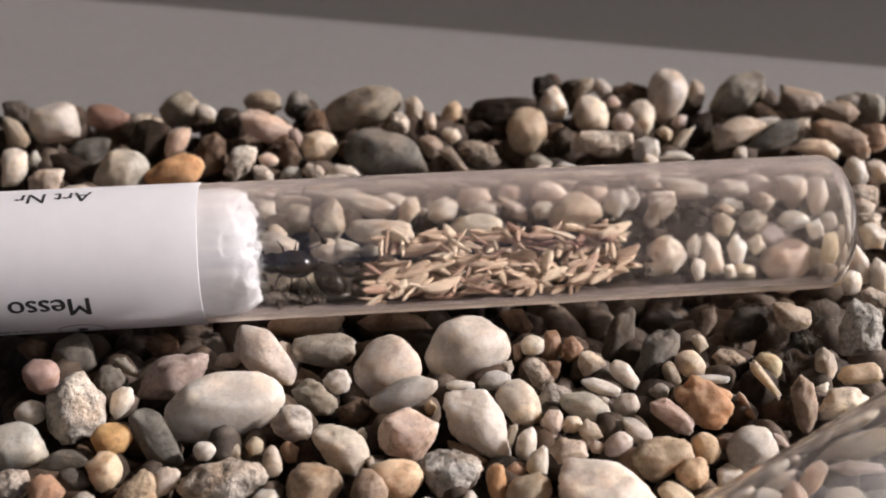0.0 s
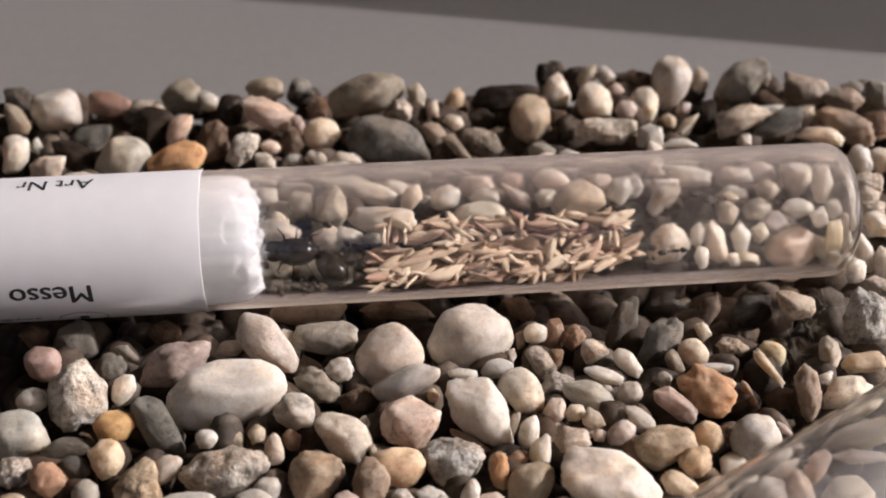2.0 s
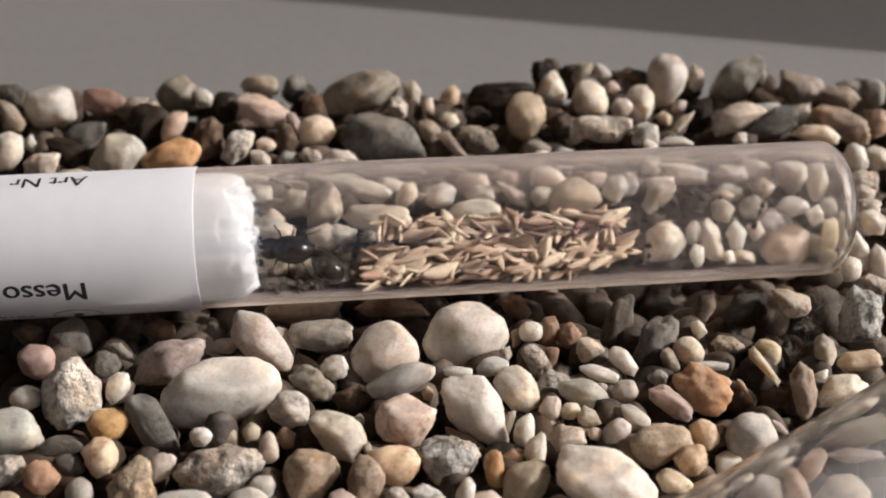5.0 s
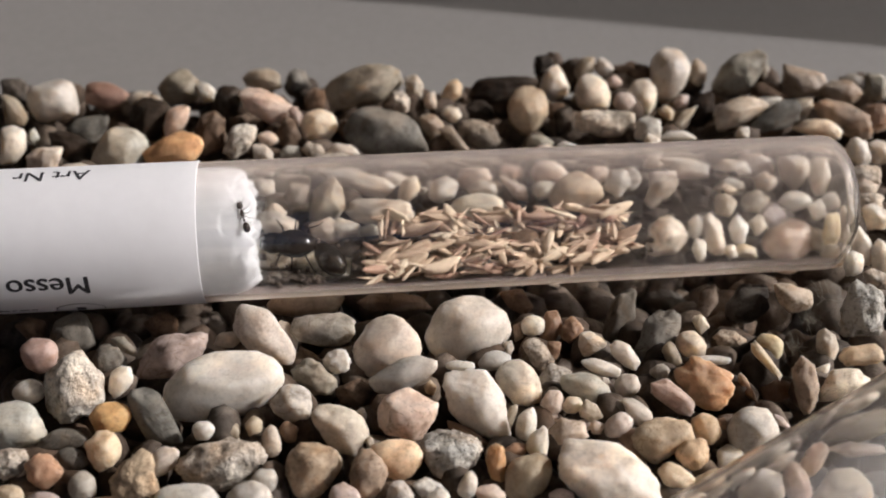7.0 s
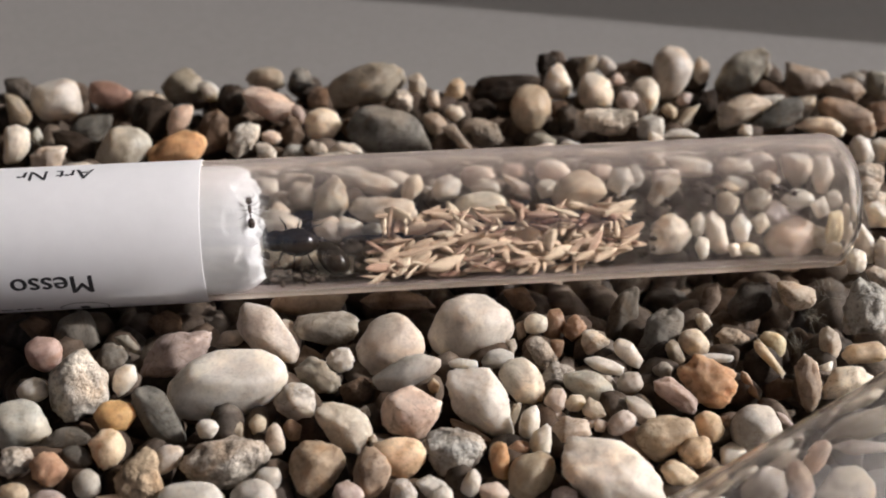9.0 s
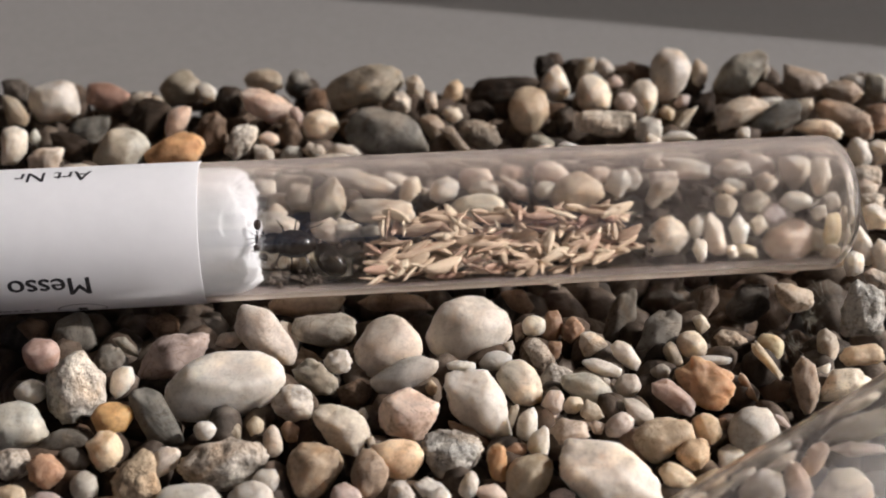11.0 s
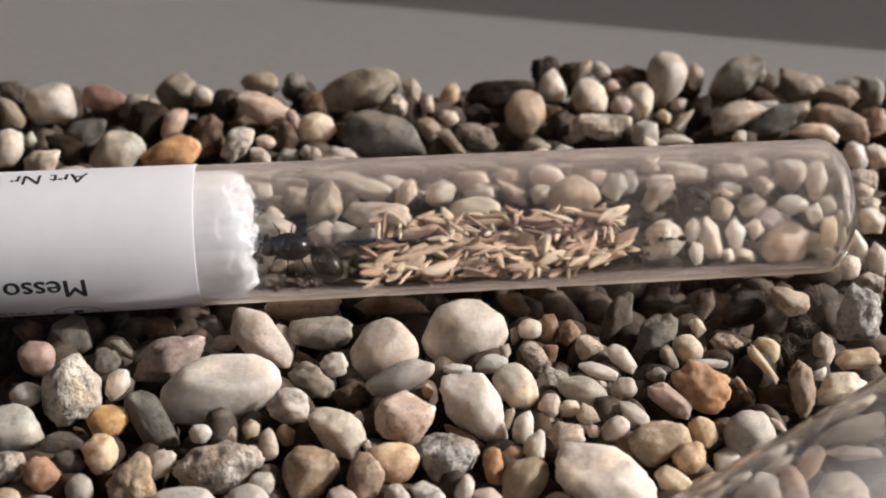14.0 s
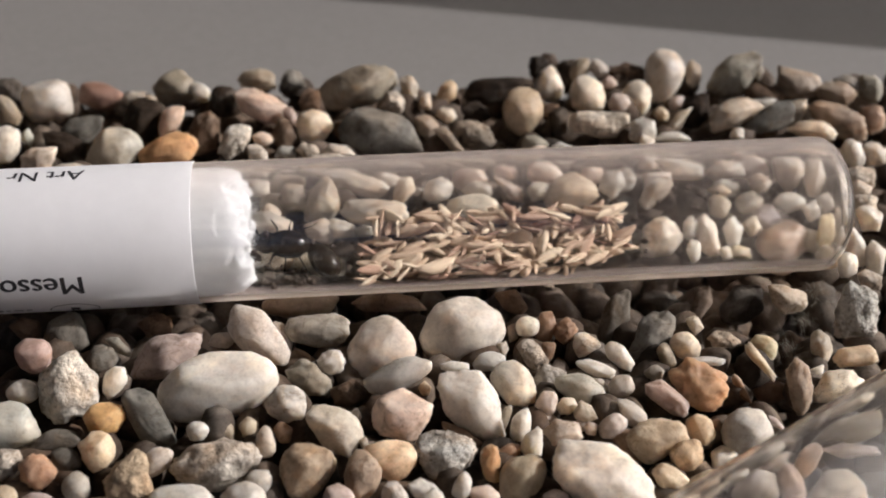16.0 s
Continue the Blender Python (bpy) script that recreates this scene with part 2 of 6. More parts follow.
def part(name, bm, material, parent, label=""):
    me = bpy.data.meshes.new(name)
    bm.to_mesh(me)
    bm.free()
    me.materials.append(material)
    me.shade_smooth()
    ob = new(name, me)
    ob.parent = parent
    return tagged(ob, label)


def ball(sub):
    bm = bmesh.new()
    bmesh.ops.create_icosphere(bm, subdivisions=sub, radius=1.0)
    v = np.array([x.co[:] for x in bm.verts])
    f = [[x.index for x in fa.verts] for fa in bm.faces]
    bm.free()
    return v / np.linalg.norm(v, axis=1)[:, None], f


BALL1, FACES1 = ball(1)
BALL2, FACES2 = ball(2)
BALL4, FACES4 = ball(4)


def stone_form(dirs, rng, sharp, planes, full=0.6, facets=(), top=None, flat=None):
    """A worn stone: the soft meeting of planes, brought to unit half-sizes. facets: (degrees, distance) of its side faces, seen from above; top: the way up, for the level face on which stones come to rest."""
    if facets:
        n, d = [], []
        for turn, reach in facets:
            a = radians(turn)
            for lift in (0, 1, -1):
                t = radians(rng.uniform(-9, 9) + lift * rng.uniform(36, 52))
                n.append((math.cos(a) * math.cos(t), math.sin(a) * math.cos(t), math.sin(t)))
                rim = math.sqrt((reach * math.cos(t)) ** 2 + math.sin(t) ** 2)
                d.append(reach * math.cos(t) if not lift else rim * (rng.uniform(0.92, 1.05) if sharp < 17 else rng.uniform(0.80, 1.12)))
        for side in (1, -1):
            n.append((rng.normal(0, 0.22), rng.normal(0, 0.22), side))
            d.append(rng.uniform(0.90, 1.0))
        if top is not None:
            for sway, low, high in ((0.10, 0.74, 0.88), (0.35, 0.82, 0.96)):
                n.append(top / np.linalg.norm(top) + rng.normal(0, sway, 3))
                d.append(flat if flat and sway < 0.2 else rng.uniform(low, high))
        n, d = np.array(n), np.array(d)
        n /= np.linalg.norm(n, axis=1)[:, None]
    else:
        n = np.vstack([rng.normal(size=(planes, 3)), np.eye(3) + rng.normal(size=(3, 3)) * 0.3, -np.eye(3) + rng.normal(size=(3, 3)) * 0.3])
        n /= np.linalg.norm(n, axis=1)[:, None]
        d = np.concatenate([rng.uniform(0.88, 1.2, planes), rng.uniform(0.82, 1.02, 6)])
    k = np.maximum(dirs @ n.T, 0) / d
    r = (np.sum(k ** sharp, axis=1) + full ** sharp) ** (-1 / sharp)
    p = dirs * r[:, None]
    lo, hi = p.min(0), p.max(0)
    return (p - (lo + hi) / 2) / ((hi - lo) / 2)


def lumps(dirs, rng, count, size, depth):
    out = np.zeros(len(dirs))
    for _ in range(count):
        c = rng.normal(size=3)
        c /= np.linalg.norm(c)
        out += rng.choice([-1.0, 1.0]) * depth * np.exp(-(1 - dirs @ c) / size)
    return out


# ---- table and the unseen panel added to shade it ----
def slab(name, size, bevel, material, m):
    bm = bmesh.new()
    bmesh.ops.create_cube(bm, size=1.0, matrix=Matrix.Diagonal((*size, 1)))
    bmesh.ops.bevel(bm, geom=bm.edges[:], offset=bevel, segments=2, affect="EDGES")
    me = bpy.data.meshes.new(name)
    bm.to_mesh(me)
    bm.free()
    me.materials.append(material)
    ob = new(name, me)
    ob.matrix_world = m
    return ob


TABLE_Z = -16 * MM
def table():
    """The grey table that carries the gravel, with four legs down to the floor."""
    root = new("table")
    root.location = (0, 0.1, 0)
    top = slab("tabletop", (1.6, 1.4, 0.03), 0.003, TABLE, pose(0, 0, TABLE_Z - 0.015))
    top.parent = root
    for x in (-0.74, 0.74):
        for y in (-0.64, 0.64):
            leg = slab("leg", (0.05, 0.05, 0.72), 0.004, TABLE, pose(x, y, TABLE_Z - 0.39))
            leg.parent = root
    return tagged(root, "matt grey table under the heap of gravel", "table")


table()


def room():
    """Plain warm-white unseen walls that close the place, with a wide window towards the sun; the smaller opening
    behind the viewer is added for front fill light.
    """
    low, high, west, east, south, north = -0.766, 1.75, -1.5, 1.35, -1.4, 1.4
    mid, tall, thick = (low + high) / 2, high - low, 0.1
    deep, wide = north - south, east - west
    for name, size, place, mat in (
            ("floor", (wide, deep, thick), ((west + east) / 2, 0, low - thick / 2), FLOOR),
            ("ceiling", (wide, deep, thick), ((west + east) / 2, 0, high + thick / 2), WALL),
            ("wall_west", (thick, deep, tall), (west - thick / 2, 0, mid), WALL),
            ("wall_back", (wide + 0.2, thick, tall), ((west + east) / 2, north + thick / 2, mid), WALL),
            # opening added in this wall to brighten the front; no window known there
            ("wall_south_side", (1.0, thick, tall), (west + 0.4, south - thick / 2, mid), FILL_WALL),
            ("wall_south_side", (0.85, thick, tall), (east - 0.325, south - thick / 2, mid), FILL_WALL),
            ("fill_opening_sill", (1.2, thick, 0.3 - low), (0.0, south - thick / 2, (low + 0.3) / 2), FILL_WALL),
            ("fill_opening_lintel", (1.2, thick, high - 1.3), (0.0, south - thick / 2, (high + 1.3) / 2), FILL_WALL),
            ("wall_east_sill", (thick, deep, -0.05 - low), (east + thick / 2, 0, (low - 0.05) / 2), WALL),
            ("wall_east_lintel", (thick, deep, high - 1.6), (east + thick / 2, 0, (high + 1.6) / 2), WALL),
            ("wall_east_pier", (thick, 0.25, 1.65), (east + thick / 2, north - 0.125, 0.775), WALL),
            ("wall_east_pier", (thick, 0.25, 1.65), (east + thick / 2, south + 0.125, 0.775), WALL)):
        ob = slab(name, size, 0.002, mat, pose(*place))
        tagged(ob, "brown wooden room floor" if mat is FLOOR else "plain painted room wall", "room", kind="structure")


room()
# made-up caster out of view, sized to lay the shadow edge across the table
tagged(slab("shadow_panel", (1.6, 0.008, 0.126), 0.001, SHADOW_PANEL, pose(0.025, 0.165, TABLE_Z + 0.063, 0, 0, -7.6)),
       "unseen upright panel added to cast the partial shadow on the table", "panel", kind="structure")

# ---- gravel ----
TONES = {
    "w": ((0.60, 0.552, 0.485), "off-white quartz pebble"),
    "C": ((0.645, 0.578, 0.50), "large creamy white pebble"),
    "c": ((0.615, 0.53, 0.42), "cream-coloured pebble"),
    "p": ((0.60, 0.492, 0.42), "pinkish beige pebble"),
    "g": ((0.42, 0.375, 0.31), "grey pebble"),
    "G": ((0.275, 0.25, 0.212), "dark grey pebble"),
    "d": ((0.141, 0.133, 0.117), "slate-grey pebble"),
    # k and m also paint the tube's shadow onto pebbles beneath it
    "k": ((0.032, 0.023, 0.016), "blackish brown pebble"),
    "q": ((0.515, 0.482, 0.43), "greyish white quartz pebble"),
    "v": ((0.44, 0.355, 0.32), "mauve-grey pebble"),
    "m": ((0.132, 0.089, 0.060), "dark brown pebble"),
    "b": ((0.255, 0.163, 0.102), "brown pebble"),
    "B": ((0.37, 0.225, 0.14), "orange-brown pebble"),
    "o": ((0.47, 0.28, 0.14), "ochre-orange pebble"),
    "O": ((0.46, 0.275, 0.15), "rusty orange stone"),
    "y": ((0.61, 0.51, 0.335), "yellowish pebble"),
    "e": ((0.27, 0.242, 0.19), "olive-grey pebble"),
    "s": ((0.495, 0.455, 0.395), "speckled grey stone"),
    "S": ((0.63, 0.58, 0.50), "porous white stone"),
    "j": ((0.285, 0.225, 0.17), "brownish grey stone"),
    "h": ((0.51, 0.452, 0.39), "dull pinkish grey pebble"),
    "t": ((0.48, 0.392, 0.28), "tan pebble"),
    "T": ((0.38, 0.315, 0.235), "drab tan stone"),
    "r": ((0.46, 0.335, 0.29), "rose-pink pebble"),
    "R": ((0.26, 0.155, 0.115), "reddish brown pebble"),
    "n": ((0.42, 0.41, 0.355), "pale greenish grey pebble"),
    "Y": ((0.66, 0.41, 0.18), "golden yellow pebble"),
    "Z": ((0.63, 0.45, 0.29), "pale orange pebble"),
}
RESTING = []
SURFACE = {"smooth": "smooth rounded", "worn": "worn irregular", "angular": "angular", "lumpy": "rough lumpy", "knobby": "knobbly weathered"}


def pebble(tone, form, place, half, turn, facets=(), flat=None):
    """One stone of the bed: place and half-sizes in millimetres, turn in degrees; facets as in stone_form(); flat: how near its middle a level face lies."""
    rng = np.random.default_rng(int(1000 + 17 * abs(place[0]) * 10 + 31 * abs(place[1]) * 10))
    sharp, planes, full = {"smooth": (16.0, 11, 0.82), "worn": (18.0, 11, 0.81), "angular": (30.0, 10, 0.76), "lumpy": (16.0, 10, 0.78), "knobby": (14.0, 10, 0.80)}[form]
    if not facets:
        sharp *= 0.4
    elif max(half) < 2.3:
        sharp *= 0.6
    RESTING.append((place, half))
    stand = pose(place[0] * MM, place[1] * MM, place[2] * MM, *turn)
    p = stone_form(BALL4, rng, sharp, planes, full, facets, np.array(stand.to_3x3().transposed() @ Vector((0, 0, 1))) * np.array(half), flat)
    if form == "lumpy":
        p *= (1 + lumps(BALL4, rng, 26, 0.035, 0.10))[:, None]
        p /= np.abs(p).max(0)
    elif form == "knobby":
        p *= (1 + lumps(BALL4, rng, 46, 0.045, 0.13))[:, None]
        p /= np.abs(p).max(0)
    p *= (1 + lumps(BALL4, rng, 8, 0.12, 0.03) + lumps(BALL4, rng, 14, 0.03, 0.012 if form == "smooth" else 0.035))[:, None]
    # uneven wear: broad dents and chipped grain
    amount, fine = {"smooth": (0.065, 0.016), "worn": (0.10, 0.05), "angular": (0.08, 0.055), "lumpy": (0.13, 0.085), "knobby": (0.16, 0.075)}[form]
    off = Vector(rng.uniform(-50, 50, 3))
    wear = [amount * noise.fractal(Vector(v) * 1.7 + off, 0.9, 2.0, 3) + fine * noise.fractal(Vector(v) * 6.0 + off, 0.7, 2.1, 3)
            + 0.35 * fine * noise.noise(Vector(v) * 15.0 + off) for v in p]
    p *= (1 + np.array(wear))[:, None]
    color, words = TONES[tone]
    pitted = tone in "sS" or (form == "lumpy" and tone in "gtG")
    mat = STONE_PITTED if pitted else STONE_DARK if tone in "kdm" else STONE_ROUGH if form == "angular" else STONE_QUARTZ if tone in "wqC" else STONE_SMOOTH
    ob = mesh_object("pebble", p * np.array(half) * MM, FACES4, mat)
    ob.matrix_world = stand
    shade = rng.uniform(0.90, 1.08)
    warm = rng.uniform(-0.02, 0.03) if tone in "wqC" else rng.uniform(-0.04, 0.06)
    ob.color = (color[0] * shade * (1 + warm), color[1] * shade, color[2] * shade * (1 - warm), 1)
    return tagged(ob, SURFACE[form] + " " + words + " lying in the gravel", "pebble", "pebbles of the gravel bed")


def gravel_height(x, y):
    """Top of the loose bed, in millimetres: level, then falling to the table at its far rim."""
    rim = 56 + 0.055 * x + 4 * noise.noise(Vector((x * 0.05, 3.1, 0)))
    return 0.0 if y < rim - 3 else -(y - rim + 3) * 1.3


def gravel_bed():
    rng = np.random.default_rng(7)
    verts, faces = [], []

    def stone(x, y, z, r):
        p = stone_form(BALL2, rng, 5.0, 12) * np.array([r * rng.uniform(0.9, 1.4), r, r * rng.uniform(0.6, 0.9)])
        q = Euler(rng.uniform(0, 6.28, 3)).to_matrix()
        p = p @ np.array(q).T + np.array([x, y, z])
        base = len(verts)
        verts.extend(p * MM)
        faces.extend([[a + base for a in f] for f in FACES2])

    for layer, (depth, step) in enumerate(((-11.0, 5.2), (-13.5, 8.0))):
        y = -75.0
        while y < 74:
            x = -115.0
            while x < 115:
                px, py = x + rng.uniform(-2, 2), y + rng.uniform(-2, 2)
                r = rng.uniform(2.2, 4.2) + layer
                h = gravel_height(px, py)
                inside = abs(px) < 76 and -50 < py < 66
                z = h + depth + rng.uniform(-1, 1) + (4.0 if not inside and not layer else 1.5 if py > 14 else 0)
                if z - r > -17.5 and h > -13:
                    stone(px, py, max(z, -16 + 0.7 * r), r)
                x += step
            y += step
    # the stones on which the pebbles of the surface rest
    axis_from, axis_way = Vector((-59.40, -8.47, 7.0)), Vector((113.93, 12.89, 0)).normalized()
    for place, half in RESTING:
        r = rng.uniform(2.2, 3.0)
        p = Vector(place) + Vector((rng.uniform(-0.8, 0.8), 0.55, -0.83)) * (0.7 * min(half) + r)
        away = p - axis_from
        away -= away.dot(axis_way) * axis_way
        if away.length > 12.5 + r and p.z - 0.8 * r > -16:
            stone(p.x, p.y, p.z, r)
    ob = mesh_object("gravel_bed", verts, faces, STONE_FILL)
    return tagged(ob, "gravel heaped on the table, coloured dark brown for the shade of its gaps", "gravel", kind="stuff")


pebble("r", "smooth", (-52.3, -23.3, 0.2), (2.5, 2.3, 1.9), (49, 12, -10), ((-160, 0.86), (-137, 0.85), (-93, 0.97), (-40, 0.96), (5, 0.97), (51, 0.99), (105, 0.88), (145, 0.94)))
pebble("q", "smooth", (-51.8, -29.9, 0.2), (2.0, 1.6, 1.4), (50, -7, 6), ((-164, 0.88), (-114, 0.90), (-68, 0.94), (-6, 0.97), (35, 0.95), (91, 0.99), (134, 0.90)))
pebble("S", "angular", (-46.0, -29.6, 1.1), (4.8, 3.9, 3.1), (8, -50, 80), ((-179, 0.99), (-142, 0.90), (-71, 0.87), (-39, 0.81), (29, 0.85), (45, 0.80), (59, 0.87), (98, 0.96), (127, 1.01), (148, 1.02)))
pebble("w", "worn", (-40.6, -27.9, 0.2), (2.1, 1.4, 1.2), (17, -48, 67), ((-139, 0.76), (-116, 0.78), (-59, 1.00), (-1, 1.00), (30, 1.03), (106, 0.79), (154, 0.89)))
pebble("v", "angular", (-35.4, -22.0, -0.7), (5.2, 2.9, 2.4), (46, -21, 19), ((-153, 0.97), (-125, 0.91), (-95, 0.96), (-39, 0.93), (-20, 0.88), (45, 0.81), (61, 0.81), (135, 0.77), (149, 0.77)))
pebble("w", "smooth", (-27.4, -28.8, 1.1), (7.9, 4.2, 3.6), (49, -10, 9), ((-178, 1.00), (-153, 1.07), (-99, 1.00), (-85, 0.99), (-59, 1.02), (-37, 1.03), (-3, 1.00), (19, 0.95), (43, 1.01), (83, 0.99), (108, 0.95), (138, 0.91), (154, 0.95)), flat=0.62)
pebble("d", "smooth", (-34.9, -34.6, 1.1), (4.5, 2.2, 1.9), (36, 37, -40), ((-159, 0.94), (-126, 0.89), (-103, 0.91), (-40, 0.87), (-16, 0.88), (19, 1.04), (73, 0.91), (124, 1.13), (172, 0.99)))
pebble("n", "smooth", (-51.8, -35.8, 0.2), (3.7, 3.1, 2.6), (50, -5, 4), ((-178, 0.99), (-139, 1.06), (-82, 0.92), (-54, 0.95), (20, 0.80), (68, 0.92), (94, 1.00), (133, 0.98)))
pebble("s", "lumpy", (-50.5, -42.1, 1.1), (2.3, 1.9, 1.6), (45, -25, 23), ((-139, 0.93), (-97, 0.93), (-37, 1.00), (21, 0.82), (58, 0.74), (147, 0.70)))
pebble("Y", "smooth", (-40.0, -35.3, 1.5), (2.6, 2.0, 1.7), (49, -9, 8), ((-171, 0.93), (-143, 0.89), (-85, 0.96), (-34, 0.91), (4, 0.99), (50, 0.98), (93, 0.98), (140, 1.00)))
pebble("t", "worn", (-39.9, -40.0, 1.1), (2.4, 2.1, 1.8), (9, 49, -78), ((-176, 0.97), (-137, 0.94), (-76, 0.88), (-54, 0.82), (-1, 0.99), (48, 0.93), (100, 0.94), (127, 0.96)))
pebble("d", "smooth", (-46.0, -37.5, -0.2), (3.3, 1.4, 1.2), (49, -10, 8), ((-116, 0.98), (-84, 0.98), (-28, 1.03), (23, 0.80), (57, 0.84), (134, 0.72), (158, 0.70)))
pebble("d", "smooth", (-43.6, -40.7, 0.2), (2.0, 1.4, 1.1), (48, 18, -15), ((-141, 0.85), (-68, 0.82), (-19, 0.86), (46, 0.88), (109, 0.87), (155, 0.86)))
pebble("B", "worn", (-46.1, -43.5, 1.1), (2.2, 2.0, 1.7), (22, 46, -61), ((-162, 0.96), (-92, 0.98), (-45, 0.99), (9, 0.93), (33, 0.85), (112, 0.79), (153, 0.88)))
pebble("g", "smooth", (-41.1, -45.5, 1.1), (1.7, 1.6, 1.4), (2, -50, 88), ((-177, 0.98), (-144, 0.98), (-81, 0.92), (-45, 0.87), (3, 0.99), (51, 0.91), (86, 0.97), (132, 1.02)))
pebble("t", "lumpy", (-34.8, -44.6, 1.1), (3.5, 3.0, 2.6), (30, -42, 49), ((-147, 0.72), (-72, 0.86), (-50, 0.61), (-31, 0.76), (12, 1.01), (57, 0.92), (103, 0.94), (118, 0.97), (154, 1.00)))
pebble("h", "worn", (-32.7, -40.8, 0.2), (2.2, 1.5, 1.3), (33, -40, 45), ((-168, 0.92), (-126, 0.77), (-67, 0.95), (4, 0.95), (27, 0.90), (75, 0.98), (125, 0.79)))
pebble("q", "smooth", (-28.3, -36.9, 1.5), (1.4, 1.2, 1.0), (50, -5, 4), ((-168, 0.90), (-96, 0.95), (-30, 0.86), (30, 0.87), (77, 0.89), (135, 0.95)))
pebble("s", "lumpy", (-25.4, -41.3, 0.6), (5.1, 3.1, 2.6), (50, -8, 6), ((-178, 0.99), (-144, 1.00), (-114, 0.96), (-69, 0.89), (-37, 0.90), (9, 0.96), (55, 0.90), (76, 0.89), (102, 1.02), (154, 0.99)))
pebble("q", "smooth", (-28.5, -47.4, 1.1), (3.9, 2.0, 1.7), (50, 0, 0), ((-163, 0.93), (-77, 0.82), (-5, 0.98), (30, 0.96), (84, 0.98), (116, 0.97), (154, 0.93)))
pebble("v", "worn", (-45.3, -47.3, 0.2), (2.0, 1.2, 1.0), (50, -3, 2), ((-167, 0.89), (-94, 0.97), (-26, 0.86), (33, 0.88), (79, 0.92), (132, 0.95)))
pebble("t", "worn", (-49.6, -46.5, 0.2), (1.7, 1.3, 1.1), (50, -8, 7), ((-87, 0.94), (-3, 0.99), (38, 0.92), (91, 0.99), (173, 0.88)))
pebble("p", "worn", (-38.1, -47.2, 0.2), (1.7, 0.8, 0.7), (50, 3, -3), ((-161, 0.84), (-66, 0.69), (20, 0.84), (87, 0.98), (140, 0.98)))
pebble("e", "angular", (-41.7, -20.4, -0.7), (2.1, 0.8, 0.7), (43, 28, -27), ((-109, 0.89), (-49, 0.88), (15, 0.88), (67, 0.73), (162, 0.77)))
pebble("d", "smooth", (-49.4, -17.6, -2.0), (3.4, 3.0, 2.5), (22, -46, 61), ((-130, 0.78), (-51, 0.77), (-18, 0.82), (46, 1.00), (96, 0.95), (172, 0.97)))
pebble("d", "worn", (-43.9, -21.9, -2.0), (2.3, 2.1, 1.8), (40, -33, 33), ((-145, 0.90), (-89, 0.99), (-13, 0.97), (26, 0.90), (114, 0.71), (151, 0.81)))
pebble("m", "worn", (-55.6, -16.2, -2.0), (2.3, 1.5, 1.2), (49, 14, -12), ((-127, 0.75), (-50, 0.82), (21, 0.85), (86, 0.97), (152, 0.79)))
pebble("m", "worn", (-38.3, -14.7, -2.1), (2.3, 1.7, 1.5), (50, -1, 1), ((-150, 0.80), (-81, 0.94), (0, 1.00), (65, 0.91), (131, 0.75)))
pebble("h", "smooth", (-23.2, -19.4, 0.7), (5.2, 2.8, 2.4), (38, 35, -37), ((-175, 0.95), (-160, 0.92), (-89, 0.99), (-34, 0.79), (13, 0.99), (62, 0.93), (82, 0.91), (152, 1.13)))
pebble("h", "smooth", (-20.3, -17.8, -0.7), (2.4, 1.0, 0.9), (29, 43, -50), ((-128, 0.74), (-43, 0.74), (26, 0.89), (89, 0.99), (160, 0.88)))
pebble("h", "smooth", (-28.4, -18.5, -1.1), (1.9, 1.1, 1.0), (50, -5, 4), ((-113, 0.79), (-36, 0.87), (26, 0.86), (100, 0.91), (160, 0.79)))
pebble("G", "angular", (-15.5, -17.3, 0.2), (4.3, 2.3, 1.8), (50, 1, -1), ((-153, 1.01), (-108, 0.94), (-78, 0.99), (-28, 0.99), (5, 0.98), (52, 1.05), (92, 0.99), (130, 1.04), (175, 0.97)))
pebble("w", "lumpy", (-13.0, -24.3, 1.1), (1.8, 1.6, 1.3), (50, -6, 5), ((-175, 0.96), (-130, 0.93), (-70, 0.85), (-22, 0.87), (30, 0.93), (85, 0.95), (137, 1.02)))
pebble("C", "smooth", (-7.0, -21.1, 0.6), (4.6, 4.0, 3.4), (46, -23, 21), ((-169, 1.01), (-110, 0.89), (-52, 1.09), (-7, 1.01), (11, 0.96), (43, 1.01), (81, 1.00), (120, 0.83), (157, 0.87)))
pebble("q", "smooth", (-4.3, -26.8, 1.6), (4.6, 1.9, 1.7), (47, -19, 17), ((-179, 0.99), (-157, 0.97), (-126, 1.02), (-91, 0.98), (-64, 0.98), (-8, 0.99), (21, 0.94), (62, 0.97), (104, 0.90)))
pebble("e", "lumpy", (-15.8, -26.3, 0.2), (3.1, 2.0, 1.7), (46, 23, -21), ((-118, 0.92), (-97, 0.93), (-45, 0.92), (14, 0.90), (71, 0.81), (158, 0.97), (179, 0.99)))
pebble("m", "worn", (-10.7, -27.6, -1.2), (2.4, 1.7, 1.4), (50, -2, 2), ((-167, 0.88), (-99, 0.91), (-24, 0.88), (39, 0.83), (116, 0.79)))
pebble("w", "angular", (-17.7, -32.3, 1.6), (2.5, 2.3, 1.8), (46, 22, -19), ((-179, 1.00), (-112, 1.13), (-91, 1.00), (-64, 1.00), (-3, 1.00), (36, 0.83), (82, 0.92), (138, 1.03), (175, 0.98)))
pebble("c", "worn", (-11.6, -35.5, 1.1), (3.8, 2.7, 2.3), (43, 28, -26), ((-173, 0.97), (-136, 0.97), (-117, 0.90), (-98, 0.93), (-72, 1.01), (-22, 0.97), (16, 0.93), (39, 0.91), (82, 1.01), (111, 0.81), (141, 0.93)), flat=0.66)
